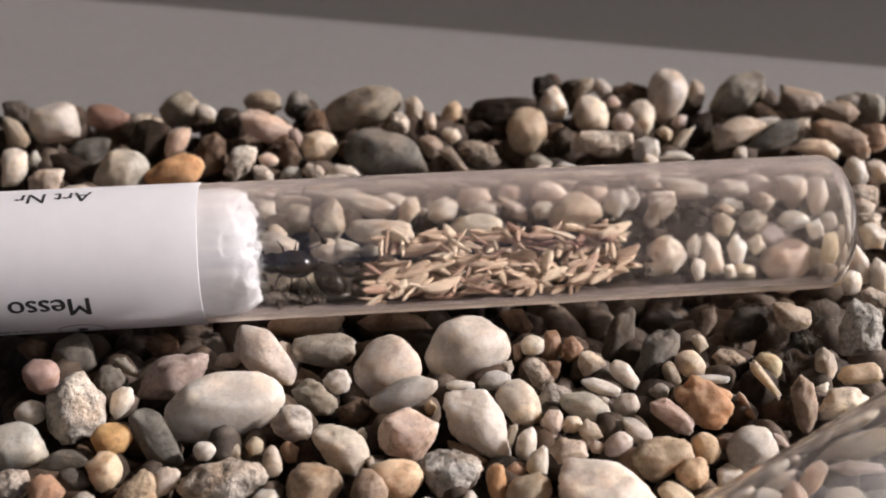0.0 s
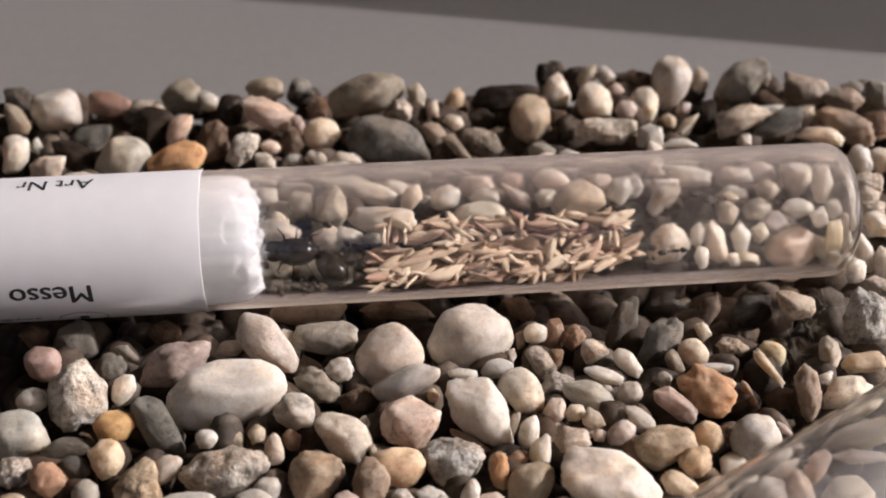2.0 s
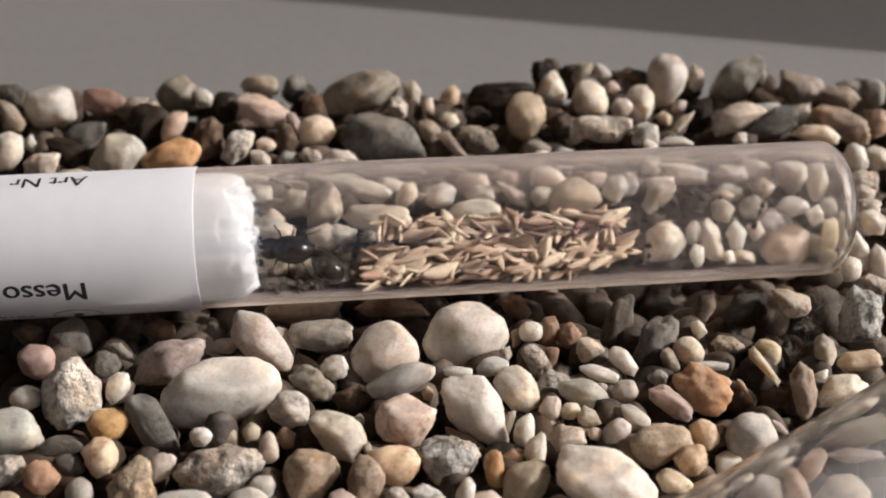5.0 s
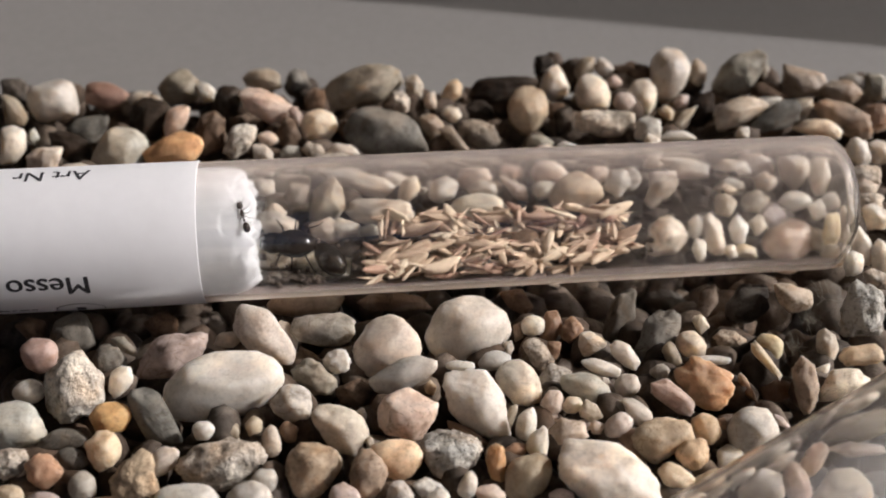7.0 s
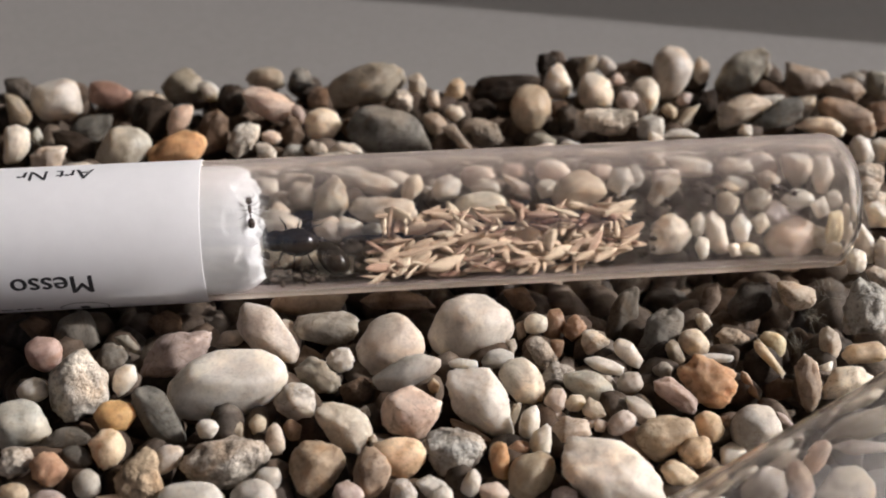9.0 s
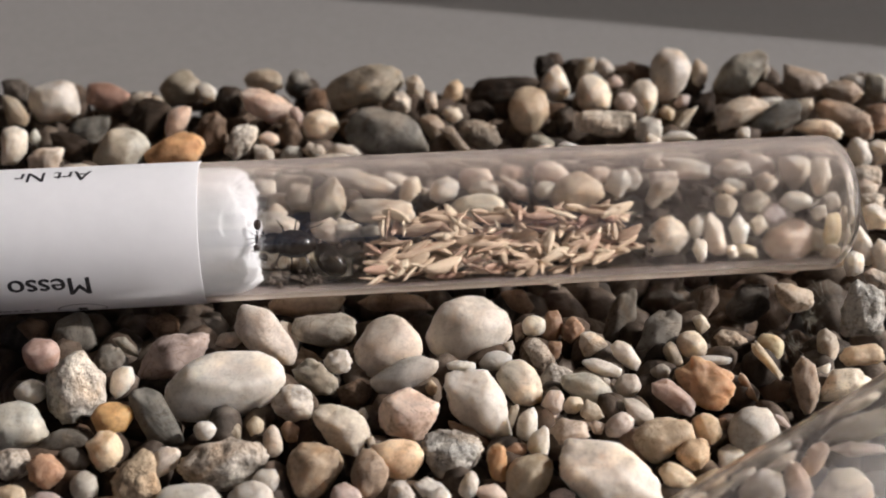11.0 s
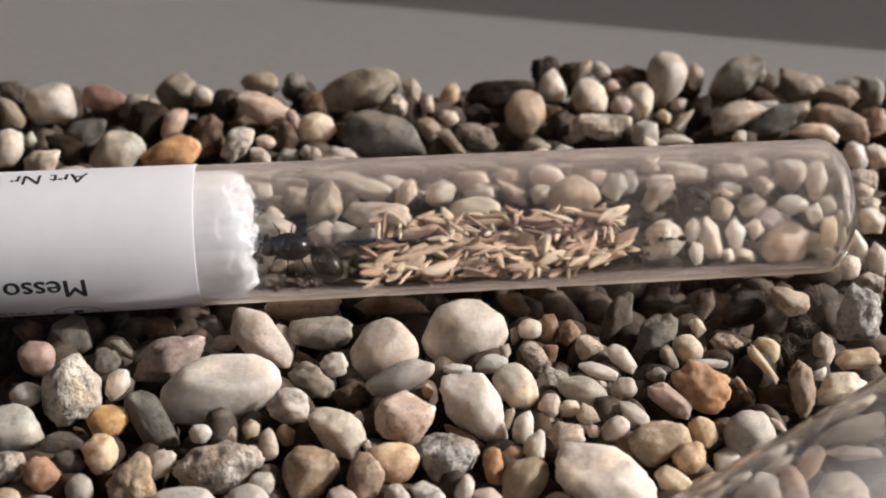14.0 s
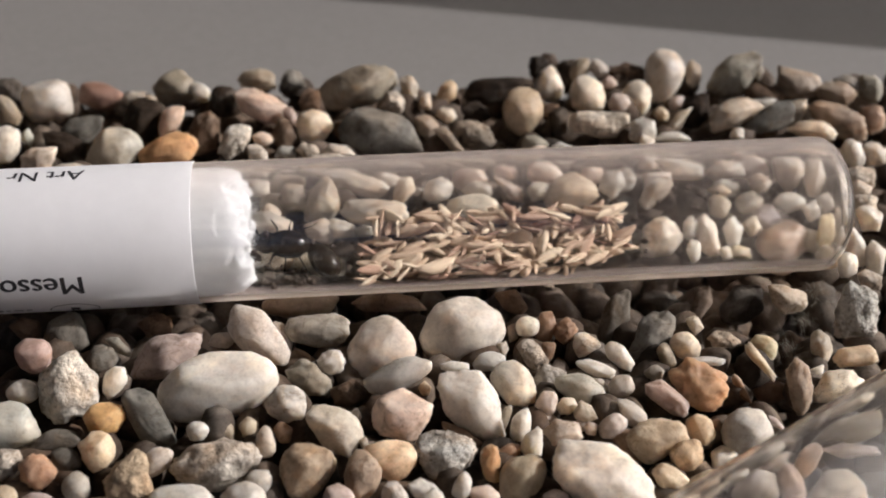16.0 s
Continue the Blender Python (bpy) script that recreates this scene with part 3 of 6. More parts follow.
pebble("p", "angular", (-3.5, -33.3, 1.1), (3.9, 3.3, 2.6), (49, -9, 8), ((-150, 0.96), (-114, 0.82), (-45, 0.88), (-20, 0.89), (46, 0.80), (105, 0.94), (143, 0.95), (176, 0.98)), flat=0.7)
pebble("Z", "smooth", (-4.7, -40.5, 1.1), (3.2, 2.5, 2.1), (50, 0, 0), ((-165, 0.82), (-142, 0.77), (-112, 0.87), (-55, 0.92), (-20, 0.87), (20, 1.01), (68, 1.02), (98, 0.95), (118, 0.97)))
pebble("j", "angular", (-7.8, -43.3, 1.5), (3.0, 2.2, 1.8), (12, -49, 75), ((-172, 0.94), (-126, 0.86), (-94, 0.98), (-31, 0.81), (-8, 0.89), (73, 0.97), (107, 0.94), (140, 0.98)))
pebble("T", "angular", (-14.7, -42.0, 1.1), (3.5, 3.2, 2.6), (40, -33, 34), ((-158, 1.03), (-99, 0.99), (-75, 0.96), (-37, 1.00), (13, 0.90), (39, 0.83), (80, 0.94), (132, 0.90), (164, 0.88)))
pebble("s", "lumpy", (2.0, -39.3, 0.7), (3.7, 3.3, 2.8), (50, 2, -2), ((-171, 0.89), (-128, 0.94), (-52, 0.63), (-19, 0.83), (41, 0.99), (74, 0.91), (95, 1.01), (135, 1.14)))
pebble("t", "smooth", (-22.5, -35.4, 0.7), (1.3, 1.1, 0.9), (3, -50, 86), ((-160, 0.85), (-92, 0.98), (-23, 0.88), (44, 0.80), (123, 0.77)))
pebble("t", "worn", (-25.3, -35.8, 0.2), (1.4, 1.2, 1.0), (41, 32, -32), ((-124, 0.76), (-40, 0.73), (34, 0.86), (92, 0.98), (160, 0.86)))
pebble("h", "smooth", (-20.0, -37.7, 0.7), (2.0, 1.2, 1.0), (0, -50, 91), ((-151, 0.96), (-73, 0.80), (-31, 0.77), (40, 0.87), (91, 0.99), (175, 0.98)))
pebble("b", "smooth", (-18.0, -35.6, 0.2), (1.4, 1.1, 1.0), (25, 45, -57), ((-164, 0.92), (-90, 0.99), (-13, 0.93), (51, 0.78), (131, 0.76)))
pebble("q", "smooth", (-20.1, -44.1, 1.1), (1.6, 1.3, 1.1), (50, 1, -1), ((-130, 0.75), (-98, 0.89), (-12, 0.93), (23, 1.01), (93, 0.97), (151, 0.81)))
pebble("q", "smooth", (-21.5, -46.8, 1.1), (2.8, 2.0, 1.7), (50, -2, 1), ((-174, 0.99), (-91, 0.98), (-20, 1.06), (13, 0.89), (55, 0.93), (109, 0.88), (146, 0.85)))
pebble("v", "worn", (-10.5, -46.6, 1.1), (2.0, 1.8, 1.5), (37, 36, -37), ((-152, 0.79), (-117, 0.75), (-28, 0.75), (36, 0.97), (100, 0.91), (154, 0.99)))
pebble("h", "angular", (-4.0, -45.9, 1.1), (1.7, 1.6, 1.3), (2, 50, -87), ((-112, 0.92), (-79, 0.99), (0, 0.99), (80, 0.96), (125, 0.90), (180, 1.00)))
pebble("w", "angular", (-0.4, -45.1, 1.1), (2.1, 1.3, 1.1), (45, 24, -22), ((-132, 0.94), (-96, 0.95), (-33, 0.90), (31, 0.80), (105, 0.88), (164, 0.86)))
pebble("t", "smooth", (-0.8, -29.0, 1.5), (1.0, 0.8, 0.7), (15, 48, -70), ((-150, 0.78), (-77, 0.90), (-21, 0.83), (54, 0.82), (129, 0.77)))
pebble("g", "smooth", (-9.4, -32.9, 0.2), (1.1, 0.8, 0.7), (10, 49, -76), ((-159, 0.72), (-53, 0.56), (43, 0.77), (110, 0.90)))
pebble("g", "smooth", (-8.1, -37.4, 0.6), (0.8, 0.6, 0.5), (4, -50, 85), ((-145, 0.75), (-63, 0.79), (27, 0.72), (124, 0.67)))
pebble("j", "smooth", (-19.0, -7.9, -3.9), (5.5, 1.8, 1.5), (50, -5, 4), ((-167, 0.96), (-132, 0.94), (-81, 0.94), (-12, 0.89), (54, 0.93), (91, 0.99), (160, 0.97)))
pebble("m", "worn", (-6.2, -9.1, -2.0), (5.2, 1.4, 1.2), (50, 0, 0), ((-157, 1.00), (-94, 0.98), (-67, 1.01), (12, 0.84), (45, 0.87), (104, 0.92), (163, 0.89)))
pebble("C", "smooth", (3.9, -17.4, 0.7), (5.8, 4.6, 3.6), (49, -10, 8), ((-169, 0.97), (-139, 0.96), (-107, 0.93), (-88, 0.97), (-41, 0.98), (4, 0.98), (36, 0.95), (61, 0.97), (106, 0.91), (139, 0.87), (155, 0.92)))
pebble("w", "smooth", (3.0, -24.5, 1.1), (2.0, 0.7, 0.6), (50, 1, -1), ((-169, 0.94), (-99, 0.93), (-48, 0.97), (7, 0.94), (71, 0.86), (138, 0.87)))
pebble("q", "smooth", (7.5, -23.0, 0.7), (2.2, 1.3, 1.1), (49, -11, 9), ((-178, 0.99), (-130, 0.99), (-89, 1.00), (-18, 0.97), (31, 0.83), (82, 0.95), (143, 0.86)))
pebble("q", "angular", (9.3, -20.2, 0.2), (1.1, 0.8, 0.6), (7, -50, 81), ((-115, 0.89), (-65, 0.92), (17, 0.80), (100, 0.89), (162, 0.80)))
pebble("c", "smooth", (12.9, -15.7, 0.2), (1.6, 1.4, 1.2), (50, 0, 0), ((-166, 0.95), (-103, 0.96), (-64, 0.93), (-3, 0.97), (62, 0.94), (100, 0.96), (158, 0.96)))
pebble("b", "smooth", (15.5, -15.2, -0.3), (2.3, 1.4, 1.2), (19, -47, 64), ((-169, 0.88), (-102, 0.94), (-38, 0.77), (19, 0.95), (97, 0.91), (139, 1.08)))
pebble("b", "lumpy", (18.1, -16.2, -0.2), (1.8, 1.5, 1.3), (23, -46, 60), ((-122, 0.82), (-62, 0.90), (-8, 0.91), (67, 0.95), (115, 0.87), (180, 1.00)))
pebble("b", "smooth", (15.4, -20.4, 0.2), (1.3, 0.9, 0.8), (8, -50, 79), ((-163, 0.88), (-93, 0.94), (9, 0.83), (114, 0.64)))
pebble("s", "worn", (13.2, -22.1, 1.1), (2.4, 1.5, 1.3), (40, 34, -34), ((-174, 0.97), (-113, 0.86), (-49, 0.96), (-6, 0.94), (65, 0.94), (83, 0.92), (155, 1.02)))
pebble("c", "smooth", (10.7, -27.5, 1.1), (3.4, 2.5, 2.1), (39, 34, -34), ((-174, 1.00), (-98, 0.97), (-34, 1.05), (-4, 0.98), (39, 0.94), (70, 0.91), (107, 0.98), (162, 0.94)))
pebble("C", "worn", (5.6, -31.8, 1.5), (5.7, 3.3, 2.8), (37, 37, -38), ((-129, 1.00), (-83, 0.96), (-53, 0.88), (-36, 0.94), (18, 0.88), (47, 0.77), (91, 1.00), (153, 0.89), (168, 0.88)), flat=0.66)
pebble("w", "smooth", (11.2, -34.7, 1.5), (2.1, 1.3, 1.1), (21, -46, 62), ((-135, 0.99), (-68, 0.78), (-28, 0.80), (44, 0.84), (95, 0.98), (136, 1.01), (179, 0.99)))
pebble("w", "worn", (12.5, -37.6, 1.5), (2.0, 1.3, 1.1), (16, -48, 69), ((-152, 0.98), (-77, 0.85), (-51, 0.80), (34, 0.70), (82, 0.91), (160, 0.87)))
pebble("s", "worn", (15.2, -25.0, 0.2), (2.4, 1.6, 1.4), (46, -22, 20), ((-160, 0.99), (-99, 0.97), (-58, 0.90), (30, 0.63), (122, 0.78), (160, 0.88)))
pebble("n", "smooth", (19.2, -27.9, 1.1), (3.5, 1.9, 1.6), (48, 16, -14), ((-167, 0.98), (-110, 0.96), (-91, 0.95), (-14, 1.01), (22, 0.87), (57, 0.90), (113, 0.88), (147, 0.83)))
pebble("h", "angular", (21.9, -26.5, 0.2), (1.4, 0.7, 0.6), (31, 41, -48), ((-101, 0.79), (2, 0.96), (81, 0.94), (158, 0.70)))
pebble("p", "worn", (14.7, -30.7, 1.1), (1.7, 1.4, 1.2), (31, -41, 48), ((-127, 0.93), (-63, 0.80), (-29, 0.79), (32, 0.93), (88, 0.98), (138, 1.04), (178, 0.99)))
pebble("c", "smooth", (17.1, -31.0, 1.1), (1.3, 1.1, 0.9), (48, -18, 16), ((-115, 0.89), (-64, 0.92), (5, 0.95), (65, 0.89), (122, 0.86), (179, 0.99)))
pebble("c", "angular", (19.4, -32.3, 1.5), (1.5, 1.3, 1.0), (50, 7, -5), ((-157, 1.01), (-108, 0.96), (-59, 0.85), (34, 0.61), (66, 0.69), (160, 0.86)))
pebble("g", "smooth", (22.9, -31.1, 1.1), (1.0, 0.8, 0.7), (40, -34, 34), ((-128, 0.79), (-48, 0.74), (30, 0.82), (97, 0.94), (159, 0.86)))
pebble("q", "smooth", (25.1, -32.0, 1.1), (2.4, 1.3, 1.1), (41, 32, -31), ((-137, 0.77), (-105, 0.86), (-26, 0.81), (33, 0.95), (95, 0.95), (157, 0.91)))
pebble("h", "smooth", (24.5, -27.1, 0.7), (1.8, 1.5, 1.2), (35, -39, 42), ((-149, 0.94), (-97, 0.93), (-24, 0.89), (31, 0.88), (98, 0.93), (164, 0.91)))
pebble("w", "angular", (20.6, -19.6, 0.7), (1.9, 1.7, 1.3), (50, 4, -3), ((-179, 0.99), (-141, 0.98), (-75, 0.85), (-27, 0.78), (59, 0.73), (114, 1.02)))
pebble("w", "smooth", (24.7, -22.0, 1.1), (2.3, 1.3, 1.1), (39, 34, -35), ((-125, 1.03), (-75, 0.88), (-46, 0.86), (14, 0.91), (77, 0.88), (131, 1.02), (178, 0.98)))
pebble("w", "worn", (21.3, -24.3, 1.1), (2.7, 1.0, 0.9), (49, 14, -12), ((-154, 0.86), (-111, 0.88), (-54, 0.89), (-5, 0.94), (67, 0.98), (102, 0.94), (165, 0.99)))
pebble("d", "angular", (25.3, -12.3, -0.7), (4.1, 1.9, 1.5), (25, -45, 57), ((-156, 0.85), (-122, 0.78), (-47, 0.81), (5, 0.98), (67, 0.97), (105, 0.93), (167, 1.01)))
pebble("d", "lumpy", (29.7, -17.0, 0.2), (4.2, 2.6, 2.2), (34, -39, 42), ((-169, 0.94), (-129, 0.92), (-86, 0.98), (-37, 0.92), (17, 0.90), (50, 0.91), (113, 0.84), (145, 0.94)))
pebble("h", "angular", (16.1, -35.4, 0.7), (2.6, 1.9, 1.6), (47, -21, 18), ((-180, 1.00), (-109, 1.05), (-82, 0.95), (-3, 0.99), (46, 0.80), (114, 0.87), (152, 0.91)))
pebble("p", "worn", (22.6, -34.3, 1.1), (2.0, 1.4, 1.2), (45, -26, 24), ((-139, 0.90), (-99, 0.93), (-43, 0.93), (16, 0.88), (70, 0.93), (118, 0.90), (170, 0.94)))
pebble("p", "smooth", (20.0, -34.3, 0.7), (0.9, 0.9, 0.7), (34, 39, -44), ((-174, 0.96), (-104, 0.89), (-34, 0.85), (42, 0.72), (124, 0.79)))
pebble("C", "worn", (20.7, -43.5, 2.0), (6.7, 3.9, 3.3), (45, 25, -23), ((-178, 0.99), (-149, 1.07), (-96, 1.00), (-26, 0.88), (24, 0.94), (66, 0.96), (82, 0.93), (134, 1.11), (163, 1.00)), flat=0.52)
pebble("o", "worn", (7.3, -41.0, 1.5), (2.3, 1.2, 1.0), (8, 50, -80), ((-152, 0.87), (-101, 0.95), (-54, 0.92), (-3, 0.97), (59, 1.01), (95, 0.97), (163, 0.96)))
pebble("t", "smooth", (11.1, -42.5, 0.7), (3.4, 2.6, 2.2), (36, -38, 40), ((-168, 0.93), (-125, 0.91), (-67, 0.86), (-39, 0.90), (13, 0.93), (45, 0.91), (100, 0.94), (137, 0.90)))
pebble("B", "worn", (9.6, -38.2, 0.6), (1.6, 0.9, 0.8), (48, -17, 15), ((-115, 0.96), (-94, 0.94), (-13, 0.92), (49, 0.84), (114, 0.86), (179, 0.99)))
pebble("q", "smooth", (4.0, -44.5, 1.5), (1.7, 1.1, 0.9), (19, -47, 65), ((-146, 0.91), (-70, 0.80), (-27, 0.74), (55, 0.85), (96, 0.99), (166, 0.93)))
pebble("p", "smooth", (6.5, -45.2, 0.7), (1.8, 1.3, 1.1), (50, 5, -4), ((-164, 0.85), (-84, 0.93), (-14, 0.91), (48, 0.86), (117, 0.82)))
pebble("w", "worn", (0.5, -46.3, 1.1), (1.4, 1.2, 1.0), (45, -25, 23), ((-106, 0.82), (-28, 0.90), (16, 0.95), (92, 0.97), (171, 0.90)))
pebble("h", "worn", (14.7, -45.8, 0.7), (1.5, 1.0, 0.9), (50, -4, 4), ((-162, 0.89), (-74, 0.79), (18, 0.78), (68, 0.83), (138, 0.87)))
pebble("t", "angular", (28.0, -36.0, 0.7), (4.0, 2.7, 2.2), (49, -12, 10), ((-166, 0.85), (-152, 0.86), (-68, 0.75), (-23, 0.85), (26, 0.98), (55, 0.94), (88, 0.98), (138, 1.08)))
pebble("m", "smooth", (11.0, -8.5, -1.6), (2.6, 1.6, 1.4), (45, 24, -22), ((-124, 0.81), (-67, 0.94), (0, 1.00), (56, 0.81), (144, 0.63)))
pebble("j", "worn", (10.9, -16.1, -0.7), (1.3, 0.7, 0.6), (1, 50, -88), ((-165, 0.83), (-77, 0.85), (14, 0.81), (106, 0.79)))
pebble("G", "worn", (29.0, -24.7, 0.7), (1.3, 1.2, 1.0), (39, -34, 35), ((-125, 0.83), (-58, 0.84), (9, 0.93), (80, 0.88), (162, 0.85)))
pebble("v", "worn", (30.1, -29.2, 1.1), (3.2, 1.4, 1.2), (44, 26, -25), ((-162, 1.00), (-94, 0.97), (-44, 1.07), (10, 0.90), (72, 0.91), (165, 0.93)))
pebble("O", "knobby", (34.4, -27.0, 1.1), (4.1, 3.1, 2.6), (48, 17, -15), ((-150, 0.77), (-99, 0.94), (-43, 0.93), (-12, 0.92), (34, 0.99), (83, 0.99), (116, 0.90), (143, 0.90)))
pebble("c", "smooth", (33.9, -19.3, 0.7), (2.1, 1.8, 1.5), (45, 24, -22), ((-125, 1.05), (-87, 0.98), (-44, 0.89), (16, 0.90), (67, 0.78), (133, 0.98), (177, 0.97)))
pebble("e", "smooth", (31.1, -20.7, 0.2), (1.7, 1.0, 0.9), (29, 42, -50), ((-164, 0.72), (-99, 0.89), (-10, 0.85), (76, 1.04), (97, 0.96)))
pebble("w", "worn", (36.0, -22.4, 1.1), (2.6, 0.6, 0.5), (50, 0, 0), ((-173, 0.95), (-99, 0.98), (-85, 1.05), (-2, 0.98), (70, 0.89), (125, 0.90)))
pebble("g", "lumpy", (39.4, -17.5, 0.2), (2.3, 1.2, 1.0), (50, 6, -5), ((-157, 0.85), (-72, 0.80), (-32, 0.76), (40, 0.86), (86, 0.96), (149, 0.95)))
pebble("y", "smooth", (44.7, -19.0, 0.7), (2.0, 1.4, 1.2), (35, 38, -42), ((-169, 1.01), (-86, 0.95), (2, 0.97), (35, 0.81), (103, 0.91), (151, 0.80)))
pebble("t", "worn", (43.2, -22.5, 1.1), (3.0, 0.7, 0.6), (37, 36, -38), ((-178, 0.97), (-131, 1.02), (-63, 0.71), (6, 0.96), (79, 0.94)))
pebble("g", "angular", (49.1, -9.9, 1.1), (2.9, 2.0, 1.6), (48, 16, -14), ((-150, 0.64), (-124, 0.70), (-45, 0.87), (-7, 0.93), (34, 1.13), (99, 0.88), (124, 0.94)))
pebble("g", "worn", (51.9, -19.6, 1.1), (2.5, 1.4, 1.2), (8, 50, -80), ((-169, 1.01), (-92, 1.00), (-68, 0.95), (-14, 0.96), (42, 0.79), (101, 0.95), (158, 0.87)))
pebble("w", "worn", (50.5, -23.4, 0.7), (1.3, 0.8, 0.7), (40, -33, 33), ((-113, 0.93), (-47, 0.70), (57, 0.53), (165, 0.81)))
pebble("j", "lumpy", (47.3, -27.0, 1.1), (3.8, 1.7, 1.5), (6, 50, -83), ((-158, 0.97), (-85, 0.95), (-70, 0.87), (-41, 0.87), (11, 0.95), (69, 0.93), (96, 1.00), (173, 0.98)))
pebble("s", "lumpy", (59.1, -11.2, 0.6), (4.2, 3.1, 2.6), (7, -50, 81), ((-169, 0.98), (-80, 0.85), (-35, 0.85), (5, 0.99), (64, 0.94), (87, 0.97), (114, 1.09), (172, 0.99)))
pebble("t", "worn", (56.4, -20.1, 0.2), (2.9, 1.4, 1.2), (50, -7, 6), ((-167, 0.95), (-105, 0.96), (-91, 0.99), (4, 0.93), (86, 0.97), (148, 0.89)))
pebble("c", "angular", (52.6, -26.0, 0.7), (3.5, 2.1, 1.6), (47, -18, 16), ((-112, 0.86), (-44, 1.02), (18, 0.82), (69, 0.87), (137, 0.82), (175, 0.95)))
pebble("h", "smooth", (39.3, -34.2, 0.7), (3.2, 2.9, 2.5), (46, -23, 21), ((-179, 1.00), (-122, 0.96), (-79, 0.94), (-31, 0.97), (4, 0.98), (49, 1.00), (87, 0.98), (127, 0.99), (163, 0.97)))
pebble("v", "smooth", (43.3, -32.8, 0.7), (1.5, 0.5, 0.4), (42, 31, -30), ((-137, 0.68), (-36, 0.59), (65, 0.77), (143, 0.85)))
pebble("t", "smooth", (33.6, -34.2, 0.7), (2.0, 1.6, 1.4), (30, 42, -49), ((-178, 0.98), (-105, 0.89), (-43, 0.89), (14, 0.92), (88, 0.98), (139, 1.00)))
pebble("t", "angular", (31.4, -38.4, 0.7), (2.1, 1.9, 1.5), (47, -18, 16), ((-124, 0.91), (-66, 0.85), (-13, 0.83), (71, 0.91), (109, 0.98), (176, 0.97)))
pebble("t", "worn", (28.5, -42.3, 1.1), (2.2, 1.5, 1.3), (47, 21, -19), ((-134, 0.81), (-52, 0.70), (-18, 0.76), (71, 0.94), (93, 1.00), (166, 0.93)))
pebble("t", "angular", (32.7, -42.0, 0.7), (2.3, 0.9, 0.7), (45, -24, 22), ((-178, 0.96), (-102, 0.97), (-41, 0.69), (45, 0.78), (86, 0.93)))
pebble("b", "smooth", (35.8, -33.2, 0.6), (0.8, 0.6, 0.5), (11, 49, -76), ((-172, 0.89), (-82, 0.89), (8, 0.89), (98, 0.89)))
pebble("h", "smooth", (30.5, -45.6, 1.1), (3.1, 1.2, 1.0), (50, -1, 1), ((-170, 0.96), (-82, 0.88), (12, 0.82), (74, 0.86), (143, 0.89)))
pebble("p", "smooth", (45.5, -38.0, 0.2), (2.7, 1.5, 1.3), (22, -46, 61), ((-128, 0.89), (-86, 0.99), (-20, 0.94), (22, 0.93), (73, 0.94), (123, 0.86), (160, 0.82)))
pebble("p", "smooth", (42.7, -41.9, 0.2), (3.0, 1.6, 1.4), (23, 46, -59), ((-156, 0.77), (-124, 0.81), (-77, 0.98), (-11, 0.92), (27, 1.04), (92, 0.98), (131, 0.92)))
pebble("g", "angular", (48.9, -41.2, -1.9), (3.5, 2.8, 2.3), (50, -6, 5), ((-170, 0.99), (-98, 0.86), (0, 1.00), (38, 0.92), (82, 0.95), (146, 0.82)))
pebble("h", "smooth", (38.3, -42.1, 0.2), (2.8, 2.7, 2.3), (49, -12, 11), ((-98, 0.86), (-4, 0.98), (47, 0.87), (121, 0.76), (179, 0.99)))
pebble("h", "smooth", (41.6, -37.4, -0.2), (2.2, 1.3, 1.1), (45, -24, 22), ((-176, 0.93), (-103, 0.90), (-26, 0.71), (56, 0.90), (94, 0.99)))
pebble("p", "worn", (51.3, -36.4, 0.2), (3.9, 1.0, 0.9), (50, 2, -2), ((-147, 0.76), (-61, 0.76), (12, 0.91), (72, 0.86), (141, 0.86)))
pebble("g", "smooth", (51.8, -31.9, -0.2), (4.7, 2.3, 1.9), (49, -13, 11), ((-171, 0.97), (-119, 0.81), (-87, 1.00), (-3, 0.95), (87, 0.99), (140, 0.84)))
pebble("m", "smooth", (37.8, -8.6, -1.2), (2.7, 1.4, 1.2), (22, -46, 61), ((-169, 0.88), (-114, 0.82), (-41, 0.84), (25, 0.85), (108, 0.81)))
pebble("c", "worn", (36.2, -13.6, -0.7), (1.3, 0.9, 0.7), (30, 42, -49), ((-92, 0.97), (9, 0.83), (95, 0.94), (171, 0.84)))
pebble("k", "worn", (43.8, -8.3, -1.6), (3.4, 2.5, 2.2), (41, -31, 30), ((-148, 0.92), (-97, 0.93), (-27, 0.87), (34, 0.86), (106, 0.86), (165, 0.93)))
pebble("k", "worn", (-74.8, 44.1, -2.6), (3.1, 2.1, 1.8), (39, 34, -34), ((-133, 0.85), (-67, 0.85), (-19, 0.89), (43, 0.84), (103, 0.93), (151, 0.76)))
pebble("e", "smooth", (-73.0, 35.7, -1.2), (3.2, 1.9, 1.6), (32, 41, -46), ((-123, 0.51), (-16, 0.85), (27, 1.07), (96, 0.93), (144, 0.83)))
pebble("q", "smooth", (-66.9, 39.1, -1.2), (4.2, 3.6, 3.0), (50, -4, 4), ((-177, 0.98), (-144, 1.10), (-90, 1.00), (-73, 1.00), (-1, 0.99), (19, 1.05), (53, 1.06), (101, 0.90), (130, 0.95)))
pebble("R", "smooth", (-58.7, 42.9, -2.6), (3.8, 2.4, 2.1), (49, 12, -10), ((-172, 0.94), (-95, 0.98), (-45, 0.85), (2, 0.99), (74, 0.88), (156, 1.06)))
pebble("g", "smooth", (-52.4, 41.3, -1.6), (2.2, 1.1, 1.0), (49, -14, 12), ((-179, 0.99), (-105, 0.88), (-26, 0.73), (59, 0.84), (108, 0.96)))
